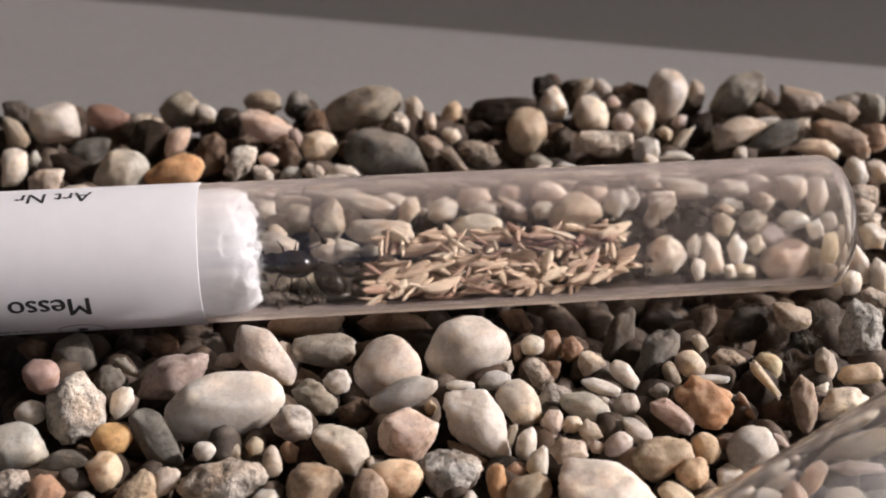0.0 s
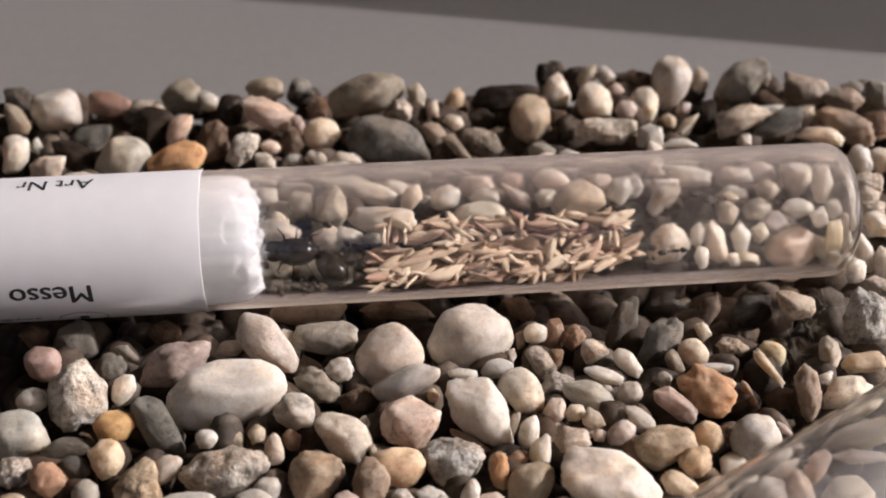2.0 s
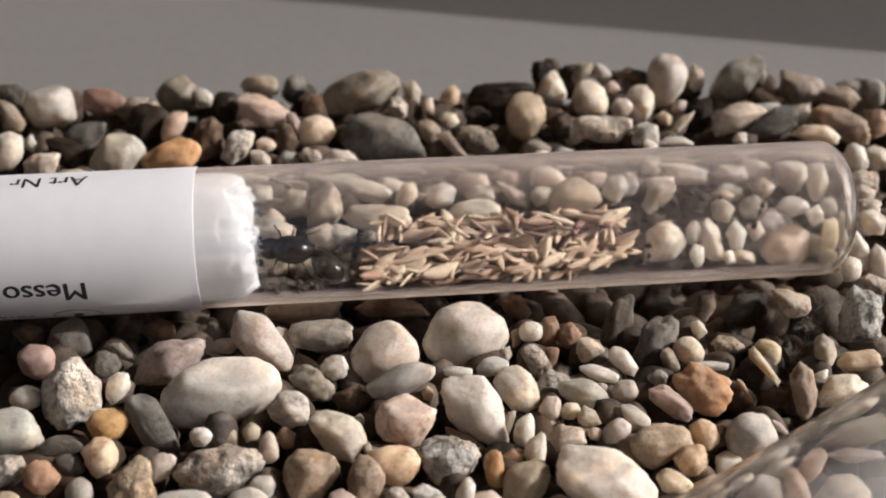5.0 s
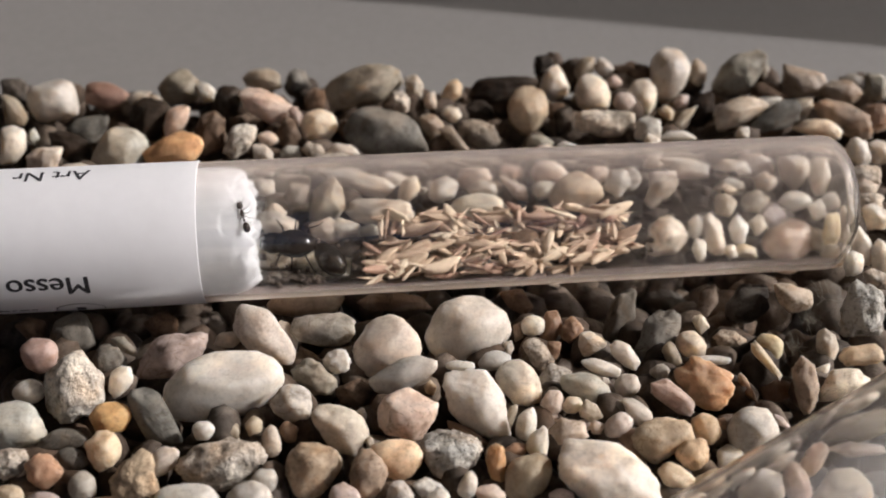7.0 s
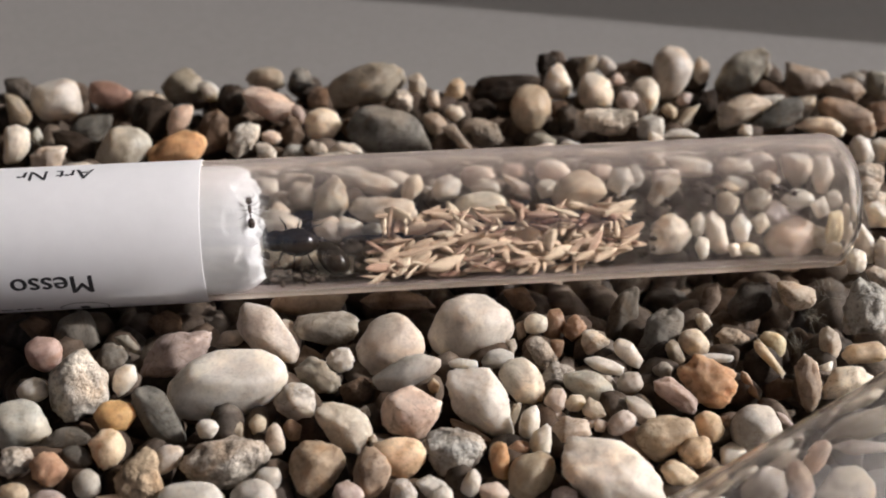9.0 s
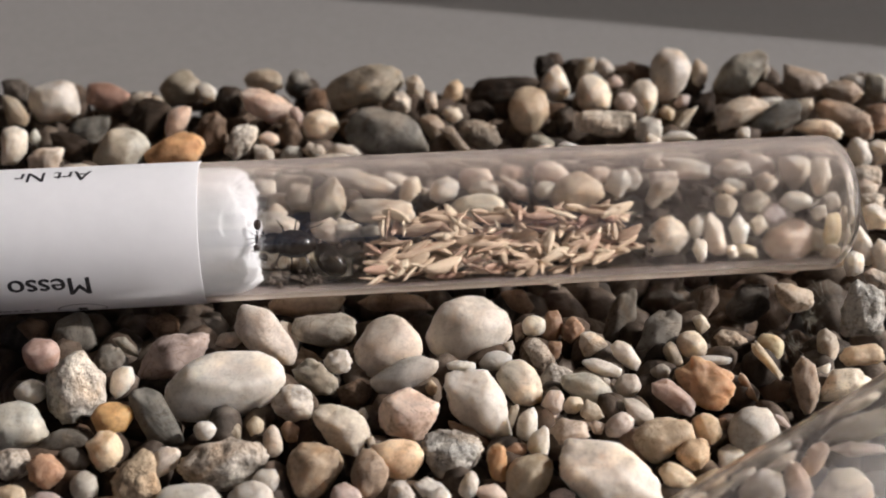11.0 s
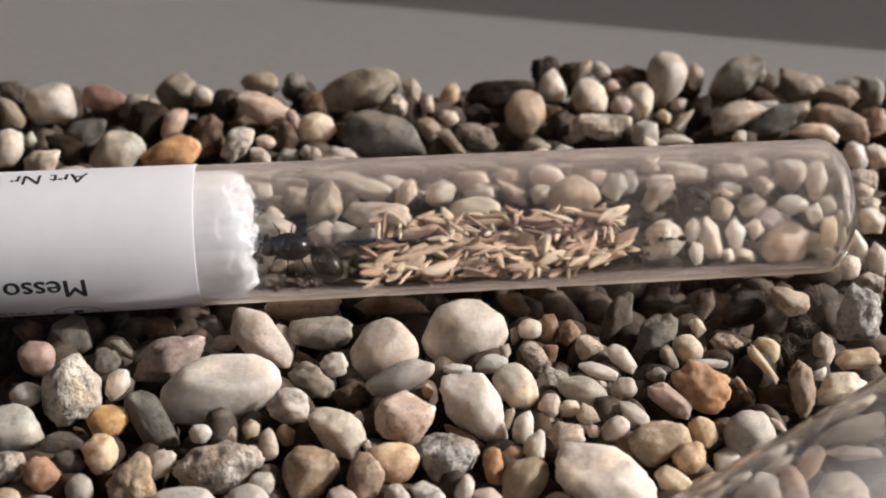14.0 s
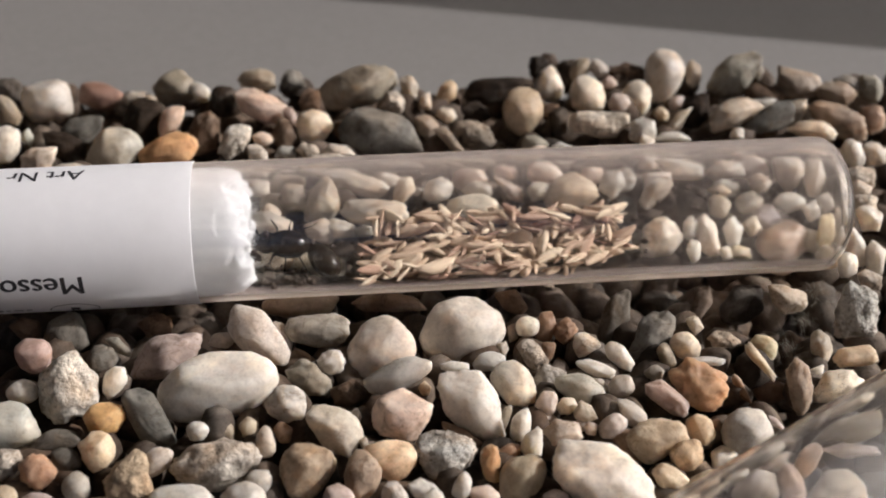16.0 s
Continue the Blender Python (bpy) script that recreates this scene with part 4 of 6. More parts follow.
pebble("e", "worn", (-46.4, 45.5, -2.2), (3.7, 3.0, 2.6), (49, -11, 10), ((-170, 0.93), (-99, 0.92), (-62, 1.07), (4, 0.95), (33, 0.98), (95, 0.95), (129, 0.84)))
pebble("q", "smooth", (-41.6, 44.3, -2.2), (2.2, 1.6, 1.3), (38, 35, -36), ((-108, 0.79), (-21, 0.82), (50, 0.90), (108, 0.89), (176, 0.96)))
pebble("k", "worn", (-49.4, 35.0, -1.6), (3.7, 3.4, 2.9), (41, -32, 32), ((-178, 0.99), (-135, 0.99), (-77, 0.88), (-22, 0.91), (31, 0.88), (93, 0.98), (140, 0.99)))
pebble("d", "smooth", (-58.9, 30.7, -1.2), (3.9, 2.3, 1.9), (47, -19, 17), ((-174, 0.96), (-127, 0.82), (-57, 0.82), (-19, 0.87), (35, 0.96), (73, 0.87), (131, 0.96)))
pebble("k", "worn", (-60.9, 26.2, -1.6), (4.2, 2.3, 1.9), (46, 22, -20), ((-140, 0.74), (-123, 0.71), (-43, 0.85), (18, 0.90), (83, 0.95), (148, 0.87)))
pebble("n", "smooth", (-52.3, 24.1, -0.7), (4.8, 3.8, 3.3), (44, -26, 24), ((-130, 0.75), (-63, 0.90), (-5, 0.98), (20, 1.00), (67, 1.04), (113, 0.80), (137, 0.79), (161, 0.91)))
pebble("w", "smooth", (-69.6, 24.8, -0.7), (3.3, 2.1, 1.8), (10, -49, 77), ((-167, 0.84), (-129, 0.85), (-75, 0.94), (-21, 0.94), (18, 0.94), (105, 0.80)))
pebble("n", "smooth", (-67.3, 28.0, -1.2), (1.5, 1.1, 0.9), (7, 50, -81), ((-138, 0.57), (-31, 0.63), (62, 0.86), (128, 0.82)))
pebble("h", "angular", (-63.2, 21.0, -0.7), (3.0, 2.3, 1.9), (49, -13, 12), ((-111, 0.83), (-26, 0.72), (73, 0.90), (115, 0.98), (174, 0.95)))
pebble("w", "smooth", (-57.0, 16.2, 1.1), (3.1, 1.1, 0.9), (50, -1, 1), ((-172, 0.99), (-90, 1.00), (-8, 0.99), (30, 0.87), (90, 1.00), (150, 0.87)))
pebble("p", "smooth", (-44.7, 33.2, -0.7), (3.1, 1.8, 1.5), (31, -41, 47), ((-152, 0.89), (-88, 0.98), (-49, 1.00), (15, 0.86), (52, 0.93), (118, 0.77), (149, 0.84)))
pebble("o", "angular", (-43.3, 24.7, -0.7), (5.0, 2.8, 2.3), (48, -15, 13), ((-175, 0.98), (-121, 0.76), (-106, 0.83), (-31, 0.92), (16, 0.93), (35, 0.89), (115, 0.75)))
pebble("m", "worn", (-38.5, 30.1, -1.2), (3.8, 2.5, 2.1), (8, -49, 79), ((-159, 0.84), (-87, 0.97), (-25, 0.94), (20, 0.91), (78, 0.94), (134, 0.87)))
pebble("k", "worn", (-37.1, 41.0, -1.6), (2.8, 2.4, 2.1), (15, -48, 70), ((-176, 0.96), (-109, 0.92), (-54, 0.85), (12, 0.91), (71, 0.88), (119, 0.97)))
pebble("s", "lumpy", (-33.3, 27.9, -0.7), (3.3, 2.2, 1.9), (35, -38, 42), ((-166, 0.97), (-113, 0.98), (-90, 1.00), (-42, 1.08), (7, 0.93), (48, 0.90), (112, 0.84), (145, 0.81)))
pebble("w", "angular", (-29.2, 24.0, -0.7), (2.1, 1.5, 1.2), (43, 28, -27), ((-136, 0.63), (-39, 0.70), (23, 0.97), (87, 0.97), (150, 0.93)))
pebble("p", "smooth", (-28.7, 29.0, -1.1), (1.7, 1.2, 1.1), (50, 4, -4), ((-161, 0.89), (-94, 0.97), (-37, 0.88), (25, 0.85), (77, 0.89), (145, 0.90)))
pebble("T", "smooth", (-32.3, 49.5, -2.6), (3.4, 2.1, 1.8), (50, -1, 1), ((-162, 0.96), (-109, 0.96), (-78, 0.97), (7, 0.90), (45, 0.90), (101, 0.93), (155, 0.90)))
pebble("p", "worn", (-30.6, 38.3, -0.7), (4.9, 2.4, 2.0), (48, 15, -13), ((-152, 0.75), (-111, 0.88), (-85, 1.01), (-24, 0.95), (-4, 0.93), (27, 1.14), (77, 1.02), (95, 0.98), (150, 1.02)))
pebble("v", "worn", (-24.8, 35.6, -1.2), (1.9, 1.1, 1.0), (19, 47, -65), ((-169, 0.89), (-92, 0.99), (-34, 0.83), (41, 0.75), (115, 0.85)))
pebble("d", "worn", (-26.0, 49.3, -2.6), (2.2, 2.1, 1.8), (40, -33, 33), ((-154, 0.83), (-113, 0.74), (-23, 0.81), (39, 0.95), (104, 0.87), (149, 0.93)))
pebble("m", "worn", (-22.0, 41.5, -1.6), (2.2, 1.9, 1.6), (23, -46, 60), ((-153, 0.73), (-64, 0.77), (-4, 0.95), (79, 0.93), (131, 0.93)))
pebble("m", "worn", (-25.5, 31.2, -1.3), (2.6, 2.1, 1.8), (3, -50, 86), ((-126, 0.91), (-59, 0.77), (-19, 0.81), (63, 0.84), (112, 0.97), (170, 0.92)))
pebble("e", "angular", (-14.7, 47.1, -2.2), (7.3, 3.6, 2.9), (48, -17, 14), ((-139, 1.00), (-103, 0.91), (-48, 1.02), (-13, 0.97), (26, 0.91), (41, 0.88), (81, 0.94), (110, 0.97), (147, 0.87), (179, 0.99)))
pebble("s", "lumpy", (-7.3, 40.0, -0.7), (2.3, 2.0, 1.7), (44, 27, -26), ((-171, 0.93), (-73, 0.73), (21, 0.83), (70, 0.80), (138, 0.97)))
pebble("g", "smooth", (-5.0, 46.5, -2.2), (2.7, 1.6, 1.4), (15, 48, -70), ((-179, 0.99), (-94, 0.99), (-57, 0.93), (18, 0.81), (55, 0.73), (128, 0.88)))
pebble("d", "smooth", (-9.1, 30.9, -0.7), (7.1, 3.8, 3.2), (50, 6, -5), ((-169, 1.05), (-131, 1.14), (-92, 1.00), (-68, 0.95), (20, 0.73), (55, 0.81), (86, 0.97), (138, 1.00), (169, 0.91)))
pebble("c", "smooth", (-20.7, 32.7, -0.7), (3.3, 2.8, 2.4), (49, -14, 12), ((-179, 1.00), (-138, 0.97), (-99, 0.94), (-49, 0.98), (10, 0.91), (43, 0.88), (100, 0.94), (145, 0.92)))
pebble("m", "worn", (-16.5, 32.2, -1.2), (1.7, 1.3, 1.1), (2, 50, -88), ((-142, 0.74), (-47, 0.63), (51, 0.68), (137, 0.78)))
pebble("w", "angular", (-16.0, 25.3, -0.7), (3.1, 1.3, 1.0), (50, 0, 0), ((-139, 0.96), (-73, 0.83), (26, 0.65), (77, 0.88), (156, 0.79)))
pebble("s", "worn", (-20.9, 25.2, -0.7), (1.8, 1.3, 1.1), (50, 7, -6), ((-126, 0.74), (-43, 0.76), (21, 0.92), (88, 0.98), (163, 0.90)))
pebble("s", "worn", (-24.7, 25.6, -1.2), (1.8, 1.1, 0.9), (50, -2, 2), ((-99, 0.82), (8, 0.86), (74, 0.90), (155, 0.63)))
pebble("j", "worn", (-1.6, 33.8, -1.2), (2.7, 1.7, 1.5), (33, 40, -45), ((-98, 0.96), (-59, 0.95), (1, 0.99), (59, 0.93), (100, 0.96), (179, 0.99)))
pebble("h", "smooth", (-2.1, 42.0, -1.3), (1.6, 1.1, 0.9), (10, -49, 77), ((-173, 0.88), (-69, 0.65), (20, 0.83), (87, 0.95)))
pebble("t", "smooth", (1.6, 46.6, -2.6), (2.4, 1.6, 1.4), (31, -41, 47), ((-158, 0.83), (-125, 0.82), (-53, 0.80), (-13, 0.82), (71, 0.99), (98, 0.97), (158, 1.03)))
pebble("c", "worn", (1.4, 37.6, -1.2), (1.8, 1.4, 1.2), (49, 14, -12), ((-112, 0.81), (-34, 0.81), (35, 0.85), (103, 0.90), (168, 0.89)))
pebble("j", "angular", (2.1, 29.6, -0.7), (3.2, 1.1, 0.9), (41, 32, -32), ((-100, 0.89), (-19, 0.83), (60, 0.79), (76, 0.78), (173, 0.91)))
pebble("k", "lumpy", (18.0, 56.8, -2.6), (2.1, 1.8, 1.5), (39, -35, 36), ((-102, 0.94), (-72, 1.01), (0, 1.00), (49, 0.88), (121, 0.77), (173, 0.90)))
pebble("w", "smooth", (19.9, 49.9, -2.2), (3.3, 2.7, 2.3), (8, -50, 80), ((-174, 0.96), (-126, 1.03), (-61, 0.69), (-41, 0.71), (38, 0.83), (69, 0.82), (113, 1.04), (153, 1.03)))
pebble("k", "worn", (10.5, 47.7, -2.3), (6.0, 2.4, 2.0), (49, -9, 8), ((-179, 0.99), (-133, 1.08), (-90, 1.00), (-42, 0.92), (6, 0.97), (75, 0.85), (156, 1.04)))
pebble("t", "smooth", (14.5, 38.7, -0.7), (4.2, 3.5, 3.0), (5, -50, 84), ((-166, 0.93), (-128, 0.92), (-84, 0.97), (-49, 0.94), (-9, 0.95), (32, 0.97), (71, 0.93), (110, 0.95), (148, 0.93)))
pebble("G", "lumpy", (6.1, 31.0, -0.7), (3.7, 2.4, 2.0), (48, 18, -16), ((-163, 0.91), (-130, 0.91), (-70, 0.86), (-24, 0.88), (31, 0.90), (97, 0.94), (153, 0.97)))
pebble("c", "smooth", (26.1, 45.9, -1.9), (3.6, 3.1, 2.7), (32, 41, -47), ((-145, 0.88), (-108, 0.90), (-51, 0.87), (-18, 0.84), (39, 1.00), (87, 0.99), (122, 1.00), (179, 1.00)))
pebble("S", "lumpy", (27.0, 34.8, -0.4), (5.2, 2.3, 2.0), (50, 0, 0), ((-166, 0.88), (-122, 0.87), (-81, 0.98), (-19, 0.93), (4, 1.00), (77, 1.03), (93, 0.99), (143, 1.02)))
pebble("p", "smooth", (31.2, 42.0, -0.7), (1.9, 1.7, 1.4), (49, -12, 10), ((-157, 0.88), (-106, 0.87), (-45, 0.95), (13, 0.90), (80, 0.94), (141, 0.85)))
pebble("c", "smooth", (34.9, 45.9, -2.1), (3.2, 2.6, 2.2), (4, 50, -85), ((-170, 0.92), (-129, 0.85), (-64, 0.85), (-2, 0.99), (49, 1.02), (94, 0.97), (139, 1.00)))
pebble("e", "worn", (25.8, 56.0, -2.6), (2.5, 1.6, 1.3), (36, -37, 39), ((-152, 0.86), (-107, 0.85), (-31, 0.83), (33, 0.88), (108, 0.82), (157, 0.94)))
pebble("h", "worn", (29.3, 55.7, -2.6), (2.1, 1.4, 1.2), (37, 37, -38), ((-164, 0.77), (-89, 0.99), (-19, 0.73), (74, 0.94), (110, 0.97)))
pebble("v", "smooth", (30.6, 51.1, -2.3), (1.5, 1.2, 1.0), (50, 8, -7), ((-144, 0.88), (-76, 0.88), (-28, 0.90), (44, 0.69), (138, 0.67)))
pebble("m", "worn", (34.2, 54.9, -2.6), (3.5, 2.0, 1.7), (50, -3, 3), ((-152, 0.85), (-75, 0.86), (11, 0.86), (56, 0.79), (135, 0.76)))
pebble("w", "angular", (34.5, 33.4, -0.5), (2.3, 2.4, 1.9), (16, -48, 69), ((-178, 0.97), (-153, 0.91), (-71, 0.78), (-10, 0.92), (53, 0.92), (101, 0.95)))
pebble("e", "smooth", (16.1, 29.2, -0.7), (2.2, 1.3, 1.1), (50, 2, -2), ((-169, 1.01), (-84, 0.91), (-24, 0.90), (42, 0.77), (96, 0.98), (165, 0.92)))
pebble("w", "smooth", (20.6, 28.6, -0.7), (1.7, 0.6, 0.5), (50, 6, -5), ((-103, 0.84), (-16, 0.87), (64, 0.74), (158, 0.70)))
pebble("k", "worn", (20.5, 37.1, -1.6), (2.5, 1.8, 1.5), (9, -49, 78), ((-166, 0.86), (-82, 0.90), (-18, 0.93), (36, 0.84), (113, 0.80)))
pebble("q", "smooth", (40.7, 52.9, -2.1), (5.1, 3.7, 3.1), (7, -50, 80), ((-164, 0.90), (-131, 0.78), (-104, 0.89), (-46, 0.96), (-15, 0.92), (19, 1.00), (75, 1.00), (112, 0.87), (133, 0.85)))
pebble("g", "worn", (46.4, 55.1, -2.6), (2.5, 1.4, 1.2), (1, 50, -88), ((-149, 0.91), (-90, 1.00), (-25, 0.95), (21, 0.90), (90, 1.00), (154, 0.85)))
pebble("e", "angular", (54.2, 54.4, -2.2), (5.7, 3.6, 2.9), (42, -30, 29), ((-168, 0.87), (-143, 0.83), (-60, 0.72), (-45, 0.71), (18, 0.95), (55, 0.87), (80, 0.92), (129, 1.02)))
pebble("G", "worn", (58.7, 56.3, -2.6), (1.5, 0.8, 0.7), (15, -48, 70), ((-117, 0.74), (-27, 0.74), (63, 0.74), (153, 0.74)))
pebble("k", "worn", (44.7, 41.8, -1.6), (3.3, 2.5, 2.1), (18, -47, 66), ((-117, 0.94), (-59, 0.81), (21, 0.81), (72, 0.87), (125, 0.97), (176, 0.96)))
pebble("v", "worn", (41.5, 42.8, -1.2), (1.6, 1.4, 1.2), (14, -49, 72), ((-152, 0.91), (-75, 0.84), (12, 0.86), (61, 0.75), (145, 0.79)))
pebble("c", "worn", (51.0, 39.7, -0.7), (5.0, 2.4, 2.0), (46, -21, 19), ((-152, 1.10), (-116, 1.09), (-63, 1.08), (15, 0.80), (47, 0.80), (89, 0.99), (157, 0.89), (173, 0.94)))
pebble("q", "smooth", (56.8, 43.5, -1.2), (2.2, 1.0, 0.8), (50, -3, 3), ((-148, 0.46), (-31, 0.58), (54, 1.01), (100, 0.92)))
pebble("d", "angular", (56.7, 37.8, -0.7), (4.8, 2.3, 1.8), (46, -21, 19), ((-176, 0.97), (-120, 0.80), (-77, 1.00), (-15, 0.88), (29, 1.02), (104, 0.83), (120, 0.80)))
pebble("g", "angular", (61.6, 40.9, -0.7), (2.8, 1.7, 1.4), (34, -39, 43), ((-145, 0.91), (-82, 0.93), (-49, 0.92), (27, 0.74), (88, 0.99), (146, 0.75)))
pebble("j", "angular", (65.2, 51.7, -2.3), (4.6, 2.7, 2.2), (49, 10, -8), ((-176, 0.93), (-147, 1.05), (-76, 0.83), (-53, 0.71), (27, 0.83), (79, 0.90), (94, 1.03)))
pebble("j", "worn", (70.8, 49.6, -2.3), (3.8, 2.0, 1.7), (50, 7, -6), ((-135, 0.88), (-85, 0.97), (-14, 0.91), (45, 0.88), (110, 0.86), (150, 0.74)))
pebble("G", "worn", (74.6, 53.5, -2.6), (3.1, 1.3, 1.1), (49, 14, -12), ((-127, 0.92), (-82, 0.96), (8, 0.87), (73, 0.86), (154, 0.73)))
pebble("j", "angular", (68.5, 38.6, -0.9), (5.6, 2.5, 2.0), (46, 23, -21), ((-157, 0.91), (-117, 0.94), (-72, 0.92), (-23, 0.98), (16, 0.92), (96, 0.93), (158, 0.93)))
pebble("c", "worn", (63.4, 35.3, -0.7), (4.1, 1.6, 1.4), (50, 4, -4), ((-124, 0.91), (-94, 0.93), (3, 0.95), (31, 0.89), (112, 0.76), (157, 0.76)))
pebble("w", "smooth", (39.1, 32.1, -0.7), (3.2, 0.8, 0.7), (50, -1, 1), ((-91, 0.99), (19, 0.63), (107, 0.86), (161, 0.64)))
pebble("w", "angular", (50.2, 33.2, -0.7), (1.3, 1.1, 0.8), (48, -18, 16), ((-173, 0.96), (-117, 0.65), (-18, 0.80), (63, 0.89), (126, 0.80)))
pebble("c", "worn", (41.3, 37.9, -0.7), (2.6, 0.8, 0.6), (40, -33, 33), ((-168, 0.92), (-88, 0.98), (-34, 0.91), (38, 0.71), (124, 0.76)))
pebble("t", "worn", (38.4, 39.6, -1.2), (1.5, 1.1, 1.0), (42, 30, -29), ((-116, 0.90), (-56, 0.83), (18, 0.85), (86, 0.95), (170, 0.89)))
pebble("w", "worn", (68.8, 28.7, -1.2), (2.6, 1.9, 1.6), (30, 42, -50), ((-167, 0.90), (-112, 0.89), (-49, 0.83), (19, 0.86), (82, 0.95), (135, 0.95)))
pebble("s", "worn", (67.1, 19.8, 0.7), (2.7, 2.0, 1.7), (48, 14, -12), ((-137, 0.70), (-54, 0.80), (15, 0.90), (92, 0.98), (146, 0.85)))
pebble("s", "lumpy", (66.5, 13.4, 0.2), (2.1, 1.9, 1.6), (47, -19, 17), ((-117, 0.83), (-39, 0.72), (40, 0.82), (93, 0.99), (167, 0.88)))
pebble("w", "smooth", (62.0, 2.2, 0.9), (3.0, 1.5, 1.3), (21, 46, -62), ((-159, 0.82), (-82, 0.93), (0, 1.00), (70, 0.94), (125, 0.83)))
pebble("w", "worn", (59.6, -2.3, 1.1), (1.9, 1.4, 1.2), (17, -48, 67), ((-159, 0.82), (-81, 0.91), (-8, 0.93), (64, 0.89), (125, 0.83)))
pebble("y", "smooth", (59.1, 6.5, 0.2), (2.8, 1.4, 1.2), (11, -49, 76), ((-175, 0.95), (-111, 0.99), (-62, 0.81), (5, 0.96), (86, 0.95), (145, 1.14)))
pebble("c", "smooth", (58.6, 2.7, -1.9), (1.6, 1.6, 1.3), (19, -47, 65), ((-154, 0.87), (-75, 0.84), (-7, 0.93), (72, 0.83), (147, 0.88)))
pebble("w", "angular", (34.9, 8.7, -4.0), (3.7, 3.1, 2.5), (16, -48, 69), ((-176, 0.96), (-161, 0.88), (-117, 0.87), (-53, 0.83), (-15, 0.86), (50, 0.96), (105, 0.89)))
pebble("h", "worn", (41.7, 8.3, -3.4), (3.7, 1.6, 1.4), (13, 49, -73), ((-162, 0.89), (-99, 0.91), (-26, 0.90), (18, 0.95), (95, 0.94), (147, 0.95)))
pebble("q", "smooth", (39.1, 4.7, -3.7), (2.3, 1.1, 0.9), (7, 50, -81), ((-138, 0.87), (-60, 0.72), (27, 0.78), (81, 0.89), (162, 0.89)))
pebble("w", "worn", (45.6, 9.4, -2.8), (2.5, 1.6, 1.3), (7, 50, -80), ((-144, 0.80), (-71, 0.86), (1, 0.99), (65, 0.84), (139, 0.77)))
pebble("t", "worn", (46.3, 5.3, -4.0), (1.8, 1.3, 1.1), (49, 9, -8), ((-84, 0.90), (15, 0.76), (72, 0.78), (167, 0.75)))
pebble("p", "smooth", (53.9, 9.9, -5.5), (4.3, 3.8, 3.2), (36, -37, 39), ((-166, 1.01), (-96, 0.96), (-56, 1.01), (-6, 0.98), (28, 0.94), (92, 0.98), (124, 0.92), (164, 0.92)))
pebble("w", "worn", (57.4, 25.2, -1.6), (3.5, 2.5, 2.1), (11, 49, -76), ((-173, 0.98), (-91, 0.99), (-56, 0.99), (10, 0.90), (73, 0.84), (147, 0.89)))
pebble("w", "worn", (39.3, 25.9, -1.6), (4.4, 2.6, 2.2), (48, 17, -14), ((-149, 0.66), (-55, 0.72), (7, 0.97), (83, 0.96), (131, 0.94)))
pebble("w", "angular", (34.1, 15.9, 0.2), (3.4, 1.8, 1.5), (37, -36, 38), ((-119, 0.92), (-93, 0.96), (-15, 0.91), (46, 0.85), (118, 0.79), (170, 0.90)))
pebble("w", "smooth", (34.6, 29.7, -1.6), (2.6, 1.6, 1.4), (5, 50, -84), ((-115, 0.64), (-12, 0.80), (86, 0.96), (158, 0.84)))
# added blackish pebble in place of a shaded gap
pebble("k", "worn", (39.8, 14.5, -0.2), (2.6, 2.5, 2.1), (12, 49, -75), ((-142, 0.84), (-81, 0.94), (-1, 0.98), (81, 0.93), (151, 0.83)))
pebble("g", "worn", (43.7, 12.6, -0.1), (1.9, 1.6, 1.3), (11, 49, -75), ((-175, 0.97), (-89, 0.99), (-14, 0.92), (54, 0.74), (130, 0.83)))
pebble("g", "worn", (48.5, 13.4, 0.2), (2.1, 1.8, 1.5), (49, -9, 7), ((-179, 0.98), (-107, 0.91), (-42, 0.77), (37, 0.78), (105, 0.91)))
pebble("w", "smooth", (54.6, 13.9, -0.1), (2.6, 1.7, 1.4), (50, -5, 4), ((-140, 0.74), (-69, 0.89), (3, 0.96), (90, 1.00), (147, 0.86)))
pebble("w", "smooth", (60.5, 21.2, 0.2), (3.7, 1.9, 1.6), (4, -50, 85), ((-178, 0.98), (-124, 0.85), (-57, 0.82), (11, 0.92), (86, 0.97), (137, 1.00)))
pebble("c", "smooth", (20.6, 15.7, 0.2), (4.2, 3.2, 2.7), (49, -12, 11), ((-173, 1.00), (-102, 0.93), (-73, 1.03), (3, 0.96), (33, 0.88), (101, 0.90), (143, 0.78)))
pebble("p", "angular", (11.3, 16.3, 0.2), (3.3, 1.3, 1.0), (41, 32, -32), ((-121, 0.67), (-38, 0.90), (26, 0.82), (127, 0.52)))
pebble("c", "smooth", (5.1, 10.3, 0.2), (4.5, 2.3, 2.0), (49, -12, 10), ((-179, 1.00), (-111, 0.98), (-93, 0.96), (-19, 1.00), (26, 0.83), (70, 0.83), (144, 0.86)))
pebble("w", "smooth", (0.2, 15.2, 0.2), (2.5, 2.2, 1.9), (35, -38, 41), ((-179, 1.00), (-124, 0.82), (-66, 0.92), (-4, 0.96), (64, 0.98), (112, 0.86)))
pebble("c", "smooth", (-4.9, 15.3, 0.2), (2.8, 1.6, 1.4), (18, -47, 66), ((-128, 0.74), (-42, 0.73), (26, 0.91), (92, 0.98), (164, 0.91)))
pebble("h", "worn", (-9.3, 8.7, 0.2), (4.9, 2.2, 1.8), (50, -2, 2), ((-156, 0.91), (-116, 0.88), (-80, 0.99), (-2, 0.98), (53, 1.06), (93, 0.98), (163, 0.95)))
